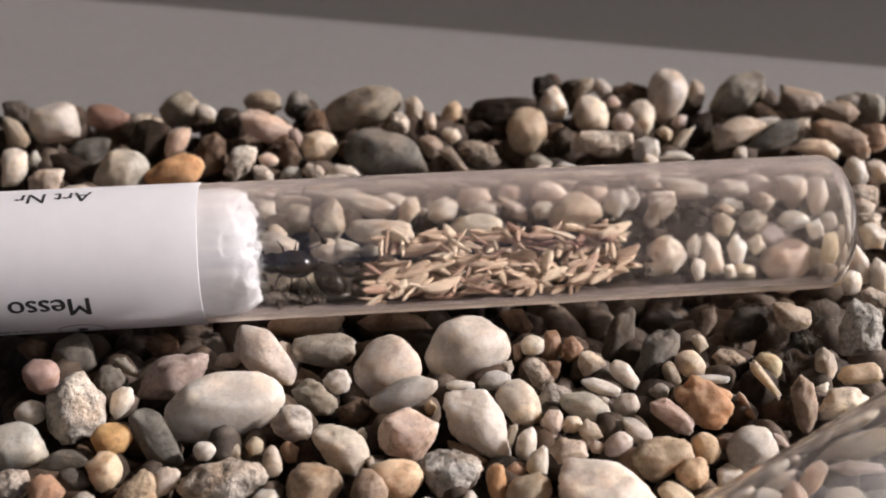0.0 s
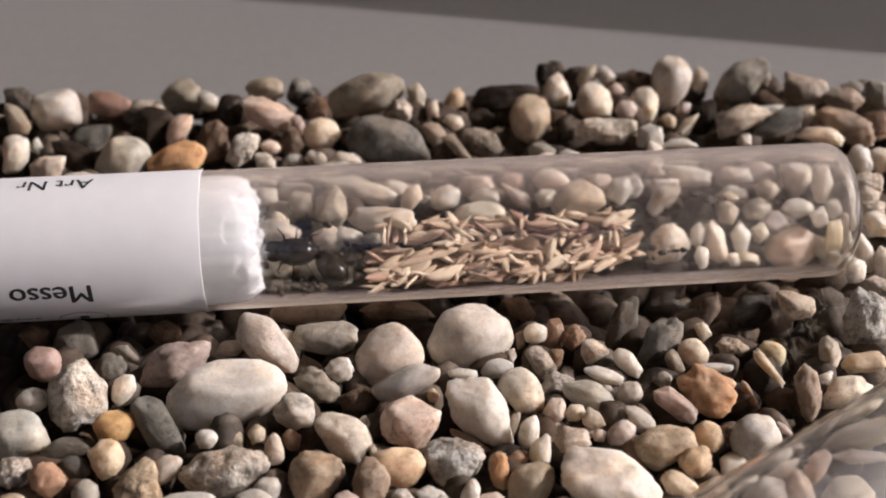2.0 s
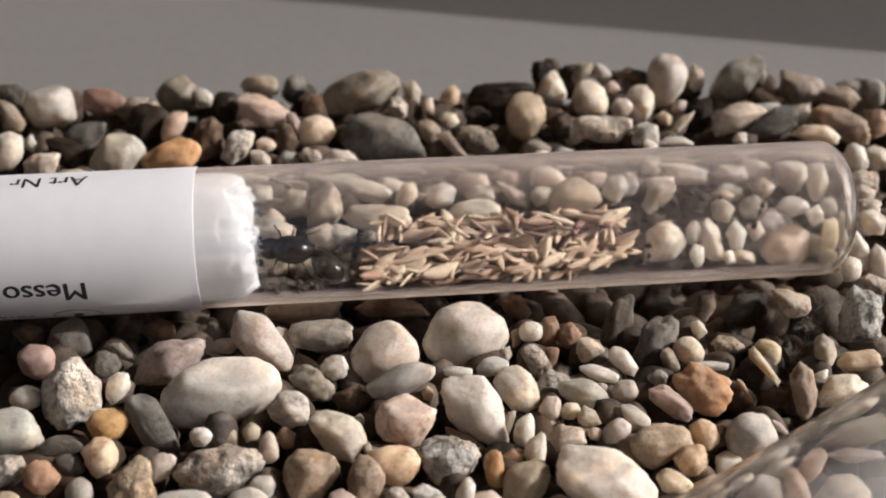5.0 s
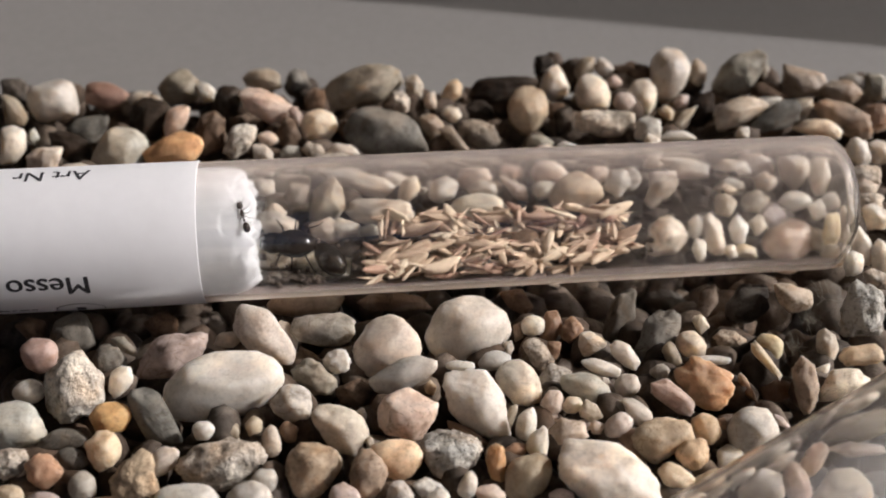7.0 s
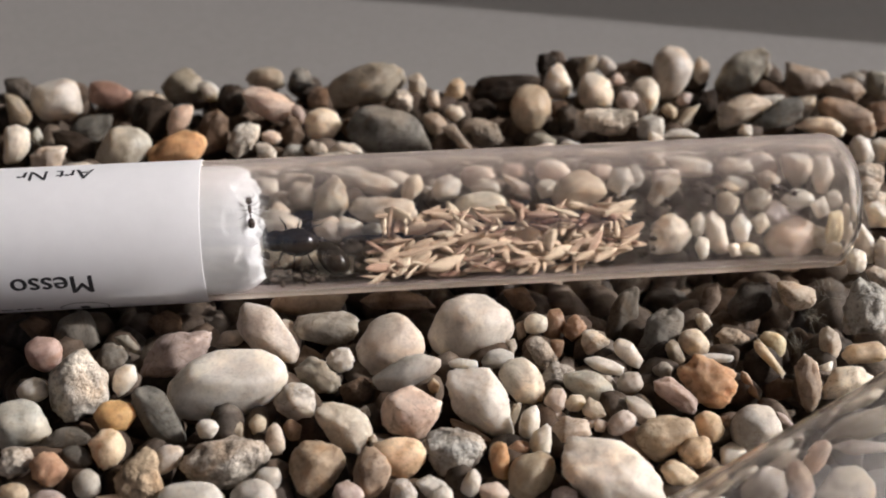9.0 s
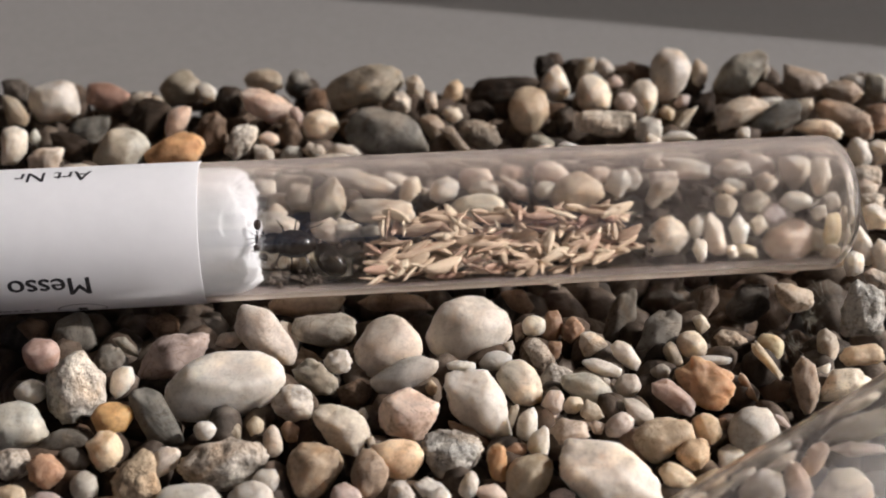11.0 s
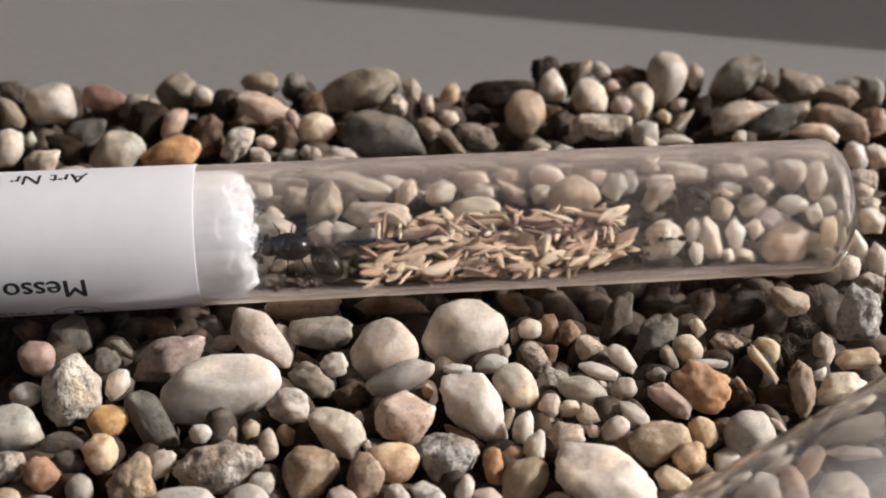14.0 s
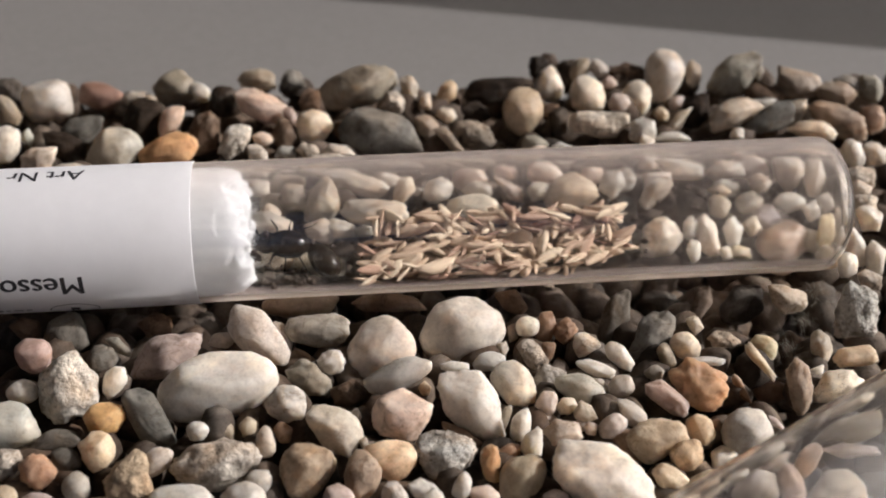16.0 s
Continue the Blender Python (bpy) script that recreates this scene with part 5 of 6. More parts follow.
pebble("w", "angular", (-13.7, 18.1, 0.2), (6.5, 2.4, 1.9), (48, 16, -13), ((-151, 0.80), (-102, 0.93), (-55, 0.95), (-3, 0.98), (39, 1.00), (81, 0.93), (145, 0.90)))
pebble("g", "angular", (-17.0, 12.4, 0.2), (4.4, 2.6, 2.1), (12, -49, 74), ((-178, 0.97), (-135, 0.90), (-56, 0.68), (-35, 0.60), (55, 0.89), (91, 1.00)))
pebble("h", "worn", (-14.4, 5.4, -0.7), (2.4, 1.6, 1.4), (50, 4, -3), ((-155, 0.90), (-75, 0.83), (4, 0.95), (74, 0.83), (153, 0.89)))
pebble("q", "smooth", (27.6, 18.2, 0.2), (2.7, 2.0, 1.7), (10, -49, 77), ((-126, 0.86), (-59, 0.81), (19, 0.83), (80, 0.88), (161, 0.84)))
pebble("h", "smooth", (-27.7, 15.5, 0.2), (2.0, 1.8, 1.5), (8, 50, -80), ((-114, 0.70), (-15, 0.75), (85, 0.94), (166, 0.89)))
pebble("G", "angular", (-22.2, 12.6, 0.2), (2.7, 2.1, 1.7), (4, 50, -85), ((-123, 0.78), (-54, 0.88), (9, 0.93), (97, 0.90), (165, 0.89)))
pebble("h", "worn", (-24.9, 7.0, 0.2), (2.1, 1.8, 1.5), (23, -46, 59), ((-161, 0.88), (-77, 0.84), (-16, 0.80), (75, 0.83), (148, 0.95)))
pebble("p", "angular", (-1.9, 7.2, 0.2), (2.0, 1.3, 1.0), (49, -10, 8), ((-108, 0.77), (-19, 0.89), (53, 0.75), (148, 0.60)))
pebble("q", "worn", (66.2, 10.1, 0.2), (2.4, 2.1, 1.8), (35, 38, -41), ((-114, 0.77), (-31, 0.82), (39, 0.83), (115, 0.79), (165, 0.87)))
pebble("w", "smooth", (64.7, 0.8, 0.2), (2.6, 1.6, 1.4), (6, 50, -82), ((-143, 0.87), (-82, 0.94), (-5, 0.95), (69, 0.84), (146, 0.77)))
pebble("h", "worn", (66.6, 17.3, 0.2), (1.8, 1.5, 1.3), (50, 5, -4), ((-158, 0.88), (-81, 0.90), (-12, 0.89), (66, 0.80), (141, 0.84)))
pebble("w", "worn", (72.6, 29.7, -1.6), (2.3, 2.0, 1.7), (34, 39, -43), ((-177, 0.97), (-105, 0.84), (-25, 0.84), (42, 0.86), (110, 0.85)))
pebble("s", "worn", (62.8, -4.0, -0.2), (2.0, 1.4, 1.2), (46, 23, -21), ((-136, 0.79), (-60, 0.80), (15, 0.88), (91, 0.99), (156, 0.88)))
pebble("w", "worn", (46.9, 25.9, -1.6), (3.0, 2.4, 2.1), (50, -7, 6), ((-147, 0.90), (-81, 0.92), (2, 0.98), (62, 0.80), (143, 0.74)))
pebble("g", "smooth", (44.2, 16.3, 0.2), (2.0, 1.2, 1.0), (50, 5, -4), ((-128, 0.70), (-40, 0.73), (48, 0.72), (139, 0.68)))
pebble("h", "smooth", (50.8, 18.8, 0.2), (1.8, 1.7, 1.5), (38, 36, -37), ((-116, 0.87), (-54, 0.85), (9, 0.94), (88, 0.96), (174, 0.95)))
pebble("g", "worn", (48.7, 10.4, -2.5), (1.8, 1.4, 1.2), (8, 50, -80), ((-153, 0.74), (-61, 0.72), (30, 0.73), (118, 0.76)))
pebble("q", "smooth", (39.0, 9.3, -2.2), (2.0, 1.2, 1.0), (4, -50, 85), ((-122, 0.83), (-47, 0.75), (27, 0.85), (97, 0.94), (171, 0.93)))
pebble("w", "smooth", (57.8, 11.5, 0.2), (1.8, 1.5, 1.2), (3, -50, 87), ((-154, 0.78), (-66, 0.76), (28, 0.70), (121, 0.73)))
pebble("h", "smooth", (43.9, 4.6, -3.7), (1.4, 0.9, 0.8), (14, 49, -72), ((-168, 0.83), (-76, 0.81), (12, 0.86), (99, 0.88)))
pebble("h", "smooth", (60.7, 13.7, 0.2), (1.5, 1.3, 1.1), (24, 45, -58), ((-178, 0.96), (-84, 0.89), (4, 0.94), (90, 1.00)))
pebble("c", "smooth", (15.7, 15.3, 0.2), (1.8, 1.7, 1.4), (24, -45, 58), ((-145, 0.79), (-78, 0.93), (-1, 0.99), (66, 0.90), (135, 0.74)))
pebble("h", "smooth", (6.3, 15.8, 0.2), (2.4, 1.6, 1.4), (50, -2, 2), ((-143, 0.93), (-82, 0.93), (9, 0.87), (59, 0.77), (146, 0.71)))
pebble("g", "smooth", (-10.6, 5.1, -0.7), (1.9, 1.0, 0.9), (50, -6, 5), ((-162, 0.87), (-101, 0.90), (-27, 0.84), (48, 0.77), (126, 0.78)))
pebble("h", "worn", (-24.9, 5.6, -0.1), (3.5, 2.1, 1.8), (50, 7, -6), ((-141, 0.79), (-65, 0.83), (-3, 0.98), (62, 0.81), (141, 0.76)))
pebble("h", "smooth", (-17.2, 5.5, -1.0), (2.6, 2.0, 1.7), (50, 6, -5), ((-153, 0.82), (-99, 0.86), (-8, 0.94), (55, 0.89), (128, 0.72)))
pebble("p", "worn", (14.4, -32.1, -0.2), (1.6, 1.0, 0.8), (50, -4, 4), ((-133, 0.70), (-47, 0.76), (38, 0.72), (131, 0.65)))
pebble("p", "smooth", (18.8, -33.3, -0.1), (1.1, 0.9, 0.7), (50, 0, 0), ((-156, 0.73), (-57, 0.65), (34, 0.75), (114, 0.82)))
# brown stone added for the shaded area left of the tan pebble
pebble("b", "worn", (24.6, -36.2, -0.7), (2.6, 1.3, 1.1), (29, 43, -51), ((-175, 0.91), (-78, 0.81), (-35, 0.68), (68, 0.60)))
pebble("v", "smooth", (14.8, -45.6, 1.1), (1.5, 1.0, 0.9), (50, 2, -1), ((-164, 0.89), (-85, 0.94), (2, 0.96), (67, 0.90), (128, 0.82)))
# brown stone added for a shadowed hollow beside the large cream pebble
pebble("b", "worn", (3.9, -34.8, -0.7), (2.9, 1.0, 0.8), (46, 22, -20), ((-156, 0.75), (-81, 0.93), (-13, 0.84), (67, 0.92), (121, 0.86)))
pebble("T", "worn", (9.3, -32.1, -0.7), (2.1, 0.6, 0.5), (16, -48, 68), ((-114, 0.84), (-90, 0.96), (10, 0.81), (90, 1.00), (153, 0.67)))
pebble("g", "worn", (-51.8, 47.8, -6.7), (1.4, 1.2, 0.9), (50, -1, 1))
pebble("w", "smooth", (-36.9, 21.6, -2.6), (1.4, 0.7, 0.7), (50, -1, 1))
pebble("k", "lumpy", (5.9, 41.1, -3.0), (3.1, 2.0, 1.8), (50, -1, 1))
pebble("m", "worn", (19.7, 41.9, -2.8), (2.2, 1.5, 1.3), (50, -1, 1))
pebble("m", "smooth", (58.7, 50.9, -4.1), (3.7, 2.2, 2.0), (50, -1, 1))
pebble("e", "lumpy", (78.0, 52.4, -3.1), (2.6, 2.4, 1.6), (-1, -50, 92))
pebble("b", "lumpy", (75.5, 42.2, -3.1), (2.6, 2.4, 1.5), (50, -1, 1))
pebble("h", "angular", (-3.1, 17.2, -1.6), (1.1, 0.8, 0.6), (50, -1, 1))
pebble("w", "angular", (45.8, 18.9, -0.9), (2.3, 1.6, 1.4), (50, -1, 1))
pebble("c", "worn", (62.5, 10.0, -1.7), (3.1, 1.0, 0.9), (-1, -50, 92))
pebble("g", "smooth", (51.5, 14.4, -2.8), (2.5, 1.6, 1.4), (50, -1, 1))
pebble("d", "worn", (29.7, 15.4, -4.0), (2.7, 2.1, 1.6), (-1, -50, 92))
pebble("b", "worn", (-7.3, 6.9, -7.2), (5.2, 2.6, 2.3), (50, -1, 1))
pebble("b", "smooth", (3.1, 7.4, -7.3), (5.2, 3.1, 2.8), (50, -1, 1))
pebble("b", "worn", (13.7, 10.7, -7.5), (5.3, 3.5, 3.2), (50, -1, 1))
pebble("b", "smooth", (23.5, 11.0, -7.5), (5.3, 3.5, 3.2), (50, -1, 1))
pebble("g", "worn", (-17.2, 1.6, -5.2), (4.2, 2.5, 2.3), (50, -1, 1))
pebble("g", "smooth", (-24.9, 2.9, -4.3), (3.9, 2.9, 2.3), (50, -1, 1))
pebble("k", "smooth", (-23.5, -2.2, -5.5), (3.8, 1.7, 1.5), (50, -1, 1))
pebble("b", "worn", (19.7, 11.4, -3.9), (3.5, 1.7, 1.6), (50, -1, 1))
pebble("b", "smooth", (-16.4, -34.2, -2.5), (0.6, 0.6, 0.4), (50, -1, 1))
pebble("m", "worn", (51.0, -12.2, -6.9), (2.9, 1.8, 1.6), (-1, -50, 92))
pebble("b", "worn", (40.3, -25.9, -0.5), (2.2, 0.6, 0.5), (32, 41, -47))
pebble("w", "worn", (36.7, -37.4, -1.9), (2.1, 1.8, 1.3), (-1, -50, 92))
pebble("b", "smooth", (46.0, -21.8, -4.9), (2.7, 1.8, 1.6), (50, -1, 1))
# toned blackish for the tube's shade, own colour unknown
pebble("k", "lumpy", (34.2, 1.1, -11.3), (3.8, 3.1, 2.3), (50, -1, 1))
pebble("k", "lumpy", (60.1, -1.9, -11.2), (3.1, 2.9, 1.8), (50, -1, 1))
pebble("p", "smooth", (25.1, 24.2, -2.0), (1.9, 1.9, 1.2), (50, -5, 4))
pebble("p", "smooth", (17.6, 24.8, -2.2), (3.4, 2.7, 2.0), (45, 24, -22))
pebble("v", "angular", (10.9, 24.9, -2.0), (2.2, 2.1, 1.3), (40, 33, -33))
pebble("p", "smooth", (5.1, 22.9, -2.3), (2.8, 2.8, 1.8), (49, -13, 11))
pebble("v", "worn", (51.4, 12.2, -2.0), (2.2, 1.9, 1.3), (39, 35, -35))
pebble("q", "angular", (29.7, 22.0, -2.0), (2.5, 2.1, 1.5), (41, -32, 32))
pebble("p", "angular", (35.3, 21.9, -2.0), (2.3, 2.1, 1.4), (50, 2, -2))
pebble("p", "smooth", (51.6, 27.7, -2.2), (3.5, 2.6, 2.1), (34, 39, -43))
pebble("c", "smooth", (58.8, 9.5, -5.0), (2.4, 2.1, 1.5), (49, 11, -10))
pebble("h", "angular", (-29.7, 18.3, -2.2), (3.1, 2.6, 1.9), (50, -7, 6))
pebble("g", "angular", (-24.0, 20.1, -2.2), (3.2, 2.6, 1.9), (50, 6, -5))
pebble("h", "worn", (-7.8, 20.6, -2.2), (3.2, 2.6, 1.9), (41, 32, -32))
pebble("g", "smooth", (-25.0, 13.1, -2.0), (2.5, 2.1, 1.5), (46, 22, -19))

gravel_bed()

# ---- glass tube with its label ----
TUBE_A = Vector((-59.40, -8.47, 7.00)) * MM
TUBE_B = Vector((54.53, 4.42, 7.00)) * MM
AXIS = (TUBE_B - TUBE_A).normalized()
# tube space: x along the axis, z up, y away
TUBE_M = Matrix.Translation(TUBE_A) @ Matrix((AXIS, Vector((0, 0, 1)).cross(AXIS).normalized(), AXIS.cross(Vector((0, 0, 1)).cross(AXIS).normalized()))).transposed().to_4x4()
R_OUT, R_IN = 9.75 * MM, 9.10 * MM
END = (TUBE_B - TUBE_A).length + 4.6 * MM


def lathe(profile, count, cap=False):
    """Surface of revolution about x from (x, radius) pairs."""
    bm = bmesh.new()
    rings = []
    for x, r in profile:
        if r < 1e-6:
            rings.append([bm.verts.new((x, 0, 0))])
        else:
            rings.append([bm.verts.new((x, r * math.cos(a), r * math.sin(a))) for a in (2 * math.pi * i / count for i in range(count))])
    for a, b in zip(rings, rings[1:]):
        for i in range(count if len(a) + len(b) > 2 else 0):
            j = (i + 1) % count
            if len(a) == 1:
                bm.faces.new((a[0], b[j], b[i]))
            elif len(b) == 1:
                bm.faces.new((a[i], a[j], b[0]))
            else:
                bm.faces.new((a[i], a[j], b[j], b[i]))
    bmesh.ops.remove_doubles(bm, verts=bm.verts[:], dist=1e-7)
    bmesh.ops.recalc_face_normals(bm, faces=bm.faces[:])
    return bm


def tube_profile(start, end, r_out, r_in):
    wall = r_out - r_in
    bulge = 0.42
    outer = [(start + wall / 2, r_out)] + [(start + (end - bulge * r_out - start) * i / 40, r_out) for i in range(1, 41)]
    outer += [(end - bulge * r_out + bulge * r_out * math.sin(a), r_out * math.cos(a) ** 0.85) for a in (math.pi / 2 * i / 14 for i in range(1, 14))] + [(end, 0)]
    inner = [(end - 0.6 * wall, 0)] + [(end - 0.6 * wall - bulge * r_in + bulge * r_in * math.sin(a), r_in * math.cos(a) ** 0.85) for a in (math.pi / 2 * i / 14 for i in range(13, 0, -1))]
    inner += [(start + (end - bulge * r_out - start) * i / 40, r_in) for i in range(40, 0, -1)] + [(start + wall / 2, r_in)]
    return [(start, (r_out + r_in) / 2)] + outer + inner + [(start, (r_out + r_in) / 2)]


def glass_tube(m, start, end, r_out, r_in, material, label, shade=(-125, -2), clear=37.5 * MM):
    """A tube whose wall is made in two lengthwise halves; the upper one lets the daylight in."""
    root = new("test_tube")
    root.matrix_world = m
    for name, front in (("glass_wall", False), ("glass_wall", True)):
        bm = lathe(tube_profile(start, end, r_out, r_in), 96)
        lower = []
        for f in bm.faces:
            c = f.calc_center_median()
            turn = math.degrees(math.atan2(c.y, -c.z))
            lower.append((f, shade[0] < turn < shade[1] and c.x > clear))
        bmesh.ops.delete(bm, geom=[f for f, low in lower if low != front], context="FACES")
        g = part(name, bm, material, root, "clear thin-walled glass with a rounded closed end")
        g.visible_shadow = front
    return tagged(root, label, "test tube")


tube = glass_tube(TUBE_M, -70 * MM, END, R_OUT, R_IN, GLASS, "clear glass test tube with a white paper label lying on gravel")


def paper_wrap(parent, x0, x1, r):
    bm = lathe([(x0, r), (x1 - 0.1 * MM, r), (x1, r + 0.06 * MM), (x1 - 0.1 * MM, r + 0.12 * MM), (x0, r + 0.12 * MM)], 96)
    return part("paper_label", bm, PAPER, parent, "white paper label wrapped round the glass")


LABEL_END = 26.8 * MM
paper = paper_wrap(tube, -60 * MM, LABEL_END, R_OUT + 0.03 * MM)
R_INK = R_OUT + 0.185 * MM


def onto_label(points, x, turn, lift=0.0):
    """Flat points (u, v), in metres, laid on the label: u runs against the axis, v round it; read upside down."""
    out = []
    for u, v in points:
        a = turn - v / R_INK
        out.append((x - u, -(R_INK + lift) * math.cos(a), (R_INK + lift) * math.sin(a)))
    return out


def printed_word(words, height, x, turn, name, bold=0.0):
    cu = bpy.data.curves.new(name, "FONT")
    cu.body = words
    cu.size = height / 0.70
    cu.resolution_u = 4
    ob = new(name, cu)
    bpy.context.view_layer.update()
    me = ob.evaluated_get(bpy.context.evaluated_depsgraph_get()).to_mesh()
    bm = bmesh.new()
    bm.from_mesh(me)
    bmesh.ops.triangulate(bm, faces=bm.faces[:])
    bmesh.ops.subdivide_edges(bm, edges=bm.edges[:], cuts=3, use_grid_fill=True)
    bm.verts.index_update()
    flat = [(v.co.x, v.co.y) for v in bm.verts]
    faces = [[v.index for v in f.verts] for f in bm.faces]
    bm.free()
    bpy.data.objects.remove(ob)
    points = onto_label(flat, x, turn)
    if bold:
        # heavy letters: a second stroke beside the first
        faces += [[i + len(flat) for i in f] for f in faces]
        points += onto_label([(u + bold, v + 0.4 * bold) for u, v in flat], x, turn, 0.006 * MM)
    made = mesh_object(name, points, faces, INK, paper, smooth=False)
    return tagged(made, "black printed lettering")


printed_word("Messo", 2.95 * MM, 12.6 * MM, radians(8), "lettering", 0.16 * MM)
printed_word("Art Nr", 2.45 * MM, 12.7 * MM, radians(104), "lettering", 0.06 * MM)


def printed_oval(x, turn, a, b, line):
    pts, faces = [], []
    n = 40
    for i in range(n):
        t = 2 * math.pi * i / n
        for k in (0, line):
            pts.append(((a - k) * math.cos(t), (b - k) * math.sin(t)))
    for i in range(n):
        j = (i + 1) % n
        faces.append((2 * i, 2 * j, 2 * j + 1, 2 * i + 1))
    s = len(pts)
    pts += [(-0.6 * MM, -0.5 * MM), (0.6 * MM, -0.5 * MM), (0.6 * MM, 1.0 * MM), (-0.6 * MM, 1.0 * MM)]
    faces.append((s, s + 1, s + 2, s + 3))
    return tagged(mesh_object("printed_emblem", onto_label(pts, x, turn), faces, INK, paper, smooth=False), "oval black printed emblem")


def printed_line(x, turn, widths):
    """A line of print too small to read: plain bars, one for each word, widths in millimetres."""
    pts, faces, u = [], [], 0.0
    for w in widths:
        b = len(pts)
        pts += [(u * MM, 0), ((u + w) * MM, 0), ((u + w) * MM, 0.35 * MM), (u * MM, 0.35 * MM)]
        faces.append((b, b + 1, b + 2, b + 3))
        u += w + 0.35
    return tagged(mesh_object("printed_line", onto_label(pts, x, turn), faces, INK, paper, smooth=False), "line of tiny black print")


printed_line(4.6 * MM, radians(-31), (0.8, 1.3, 0.6, 1.6, 0.9, 1.2))
printed_oval(10.2 * MM, radians(-34), 3.3 * MM, 1.9 * MM, 0.16 * MM)


# ---- cotton plug ----
def cotton_plug():
    rng = np.random.default_rng(3)
    end, start, r = 33.4 * MM, 18.0 * MM, R_IN - 0.15 * MM
    profile = [(start, 0)] + [(start, r * 0.98)] + [(start + (end - 4 * MM - start) * i / 16, r) for i in range(1, 17)]
    profile += [(end - 4 * MM + 4 * MM * math.sin(a) ** 0.8, r * math.cos(a) ** 0.28) for a in (math.pi / 2 * i / 18 for i in range(1, 18))] + [(end, 0)]
    bm = lathe(profile, 120)
    for v in bm.verts:
        p = Vector(v.co) * 1000
        n1 = noise.fractal(p * 0.35, 1.0, 2.0, 5)
        n2 = noise.fractal(p * 1.3 + Vector((9, 2, 5)), 1.0, 2.0, 4)
        k = max(0.0, (v.co.x - (end - 6 * MM)) / (6 * MM))
        v.co.x += (n1 * 1.5 + n2 * 0.5) * MM * k
        s = 1 - 0.02 * abs(n2) - 0.03 * k * abs(n1)
        v.co.y *= s
        v.co.z *= s
    root = new("cotton_plug")
    root.matrix_world = TUBE_M
    part("wad", bm, COTTON, root, "white cotton wad with a ragged end")
    verts, faces = [], []
    for _ in range(2200):
        a = rng.uniform(0, 2 * math.pi)
        rr = r * math.sqrt(rng.uniform(0, 1)) * 0.97
        p = np.array([end - 4 * MM + 4 * MM * math.sqrt(max(0, 1 - (rr / r) ** 2.6)) - 0.6 * MM, rr * math.cos(a), rr * math.sin(a)])
        d = rng.normal(size=3) * 0.7 + np.array([0.9, 0, 0])
        d /= np.linalg.norm(d)
        side = np.cross(d, rng.normal(size=3))
        side /= np.linalg.norm(side)
        length, w = rng.uniform(0.6, 2.2) * MM, 0.02 * MM
        b = len(verts)
        bend = rng.normal(size=3) * 0.5
        for i in range(4):
            c = p + d * length * i / 3 + bend * MM * (i / 3) ** 2
            rad = math.hypot(c[1], c[2])
            if rad > R_IN - 0.1 * MM:
                c[1:] *= (R_IN - 0.1 * MM) / rad
            up = np.cross(side, d)
            verts += [c + side * w, c - side * 0.5 * w + up * w, c - side * 0.5 * w - up * w]
        for i in range(3):
            for k in range(3):
                l = (k + 1) % 3
                faces.append((b + 3 * i + k, b + 3 * i + l, b + 3 * i + 3 + l, b + 3 * i + 3 + k))
    fibres = mesh_object("fibres", verts, faces, COTTON, root)
    tagged(fibres, "loose cotton fibres", kind="stuff")
    return tagged(root, "white cotton wool plug stuffed inside the glass tube", "cotton plug")


cotton_plug()


# ---- second tube ----
SECOND_A = Vector((30.01, -61.94, 9.00)) * MM
SECOND_B = Vector((55.40, -44.37, 9.00)) * MM
axis = (SECOND_B - SECOND_A).normalized()
side = Vector((0, 0, 1)).cross(axis).normalized()
SECOND_M = Matrix.Translation(SECOND_A) @ Matrix((axis, side, axis.cross(side))).transposed().to_4x4()
glass_tube(SECOND_M, -40 * MM, 90 * MM, R_OUT, R_IN, CLEAN_GLASS, "empty clear glass test tube lying slanted on gravel", shade=(-30, 70), clear=-1)


def tube_point(x, turn, r=R_IN):
    """A point in the tube: x along it, turn in degrees from its lowest line towards the back."""
    a = radians(turn)
    return TUBE_M @ Vector((x, r * math.sin(a), -r * math.cos(a)))


# ---- seeds ----
def seed_mesh(rng, kind):
    """A grass seed of unit length: 0 plump grain, 1 slender pointed husk, 2 open split husk."""
    bm = bmesh.new()
    n, m = 10, 12
    bend = rng.uniform(-0.3, 0.3)
    twist = rng.uniform(-0.5, 0.5)
    width, flat, tip = ((0.32, 0.8, 0.62), (0.17, 0.85, 0.9), (0.22, 0.7, 0.75))[kind]
    rings = []
    for i in range(m):
        t = i / (m - 1)
        r = 0.5 * width * (math.sin(math.pi * (0.02 + 0.96 * t) ** (0.75 if kind else 0.9)) ** tip) + 0.006
        ring = []
        for k in range(n):
            a = 2 * math.pi * k / n + twist * t
            q = r * (1 + 0.10 * math.cos(3 * a))
            crease = 1 - (0.75 if kind == 2 else 0.28) * max(0.0, math.sin(a)) ** 6
            ring.append(bm.verts.new((t - 0.5, q * math.cos(a) + bend * (t - 0.5) ** 2, flat * q * math.sin(a) * crease + 0.4 * bend * (t - 0.5) ** 2)))
        rings.append(ring)
    for a, b in zip(rings, rings[1:]):
        for i in range(n):
            j = (i + 1) % n
            bm.faces.new((a[i], a[j], b[j], b[i]))
    bm.faces.new(rings[0][::-1])
    bm.faces.new(rings[-1])
    bmesh.ops.recalc_face_normals(bm, faces=bm.faces[:])
    me = bpy.data.meshes.new("seed")
    bm.to_mesh(me)
    bm.free()
    me.materials.append(SEED)
    me.shade_smooth()
    return me


SEED_RNG = np.random.default_rng(21)
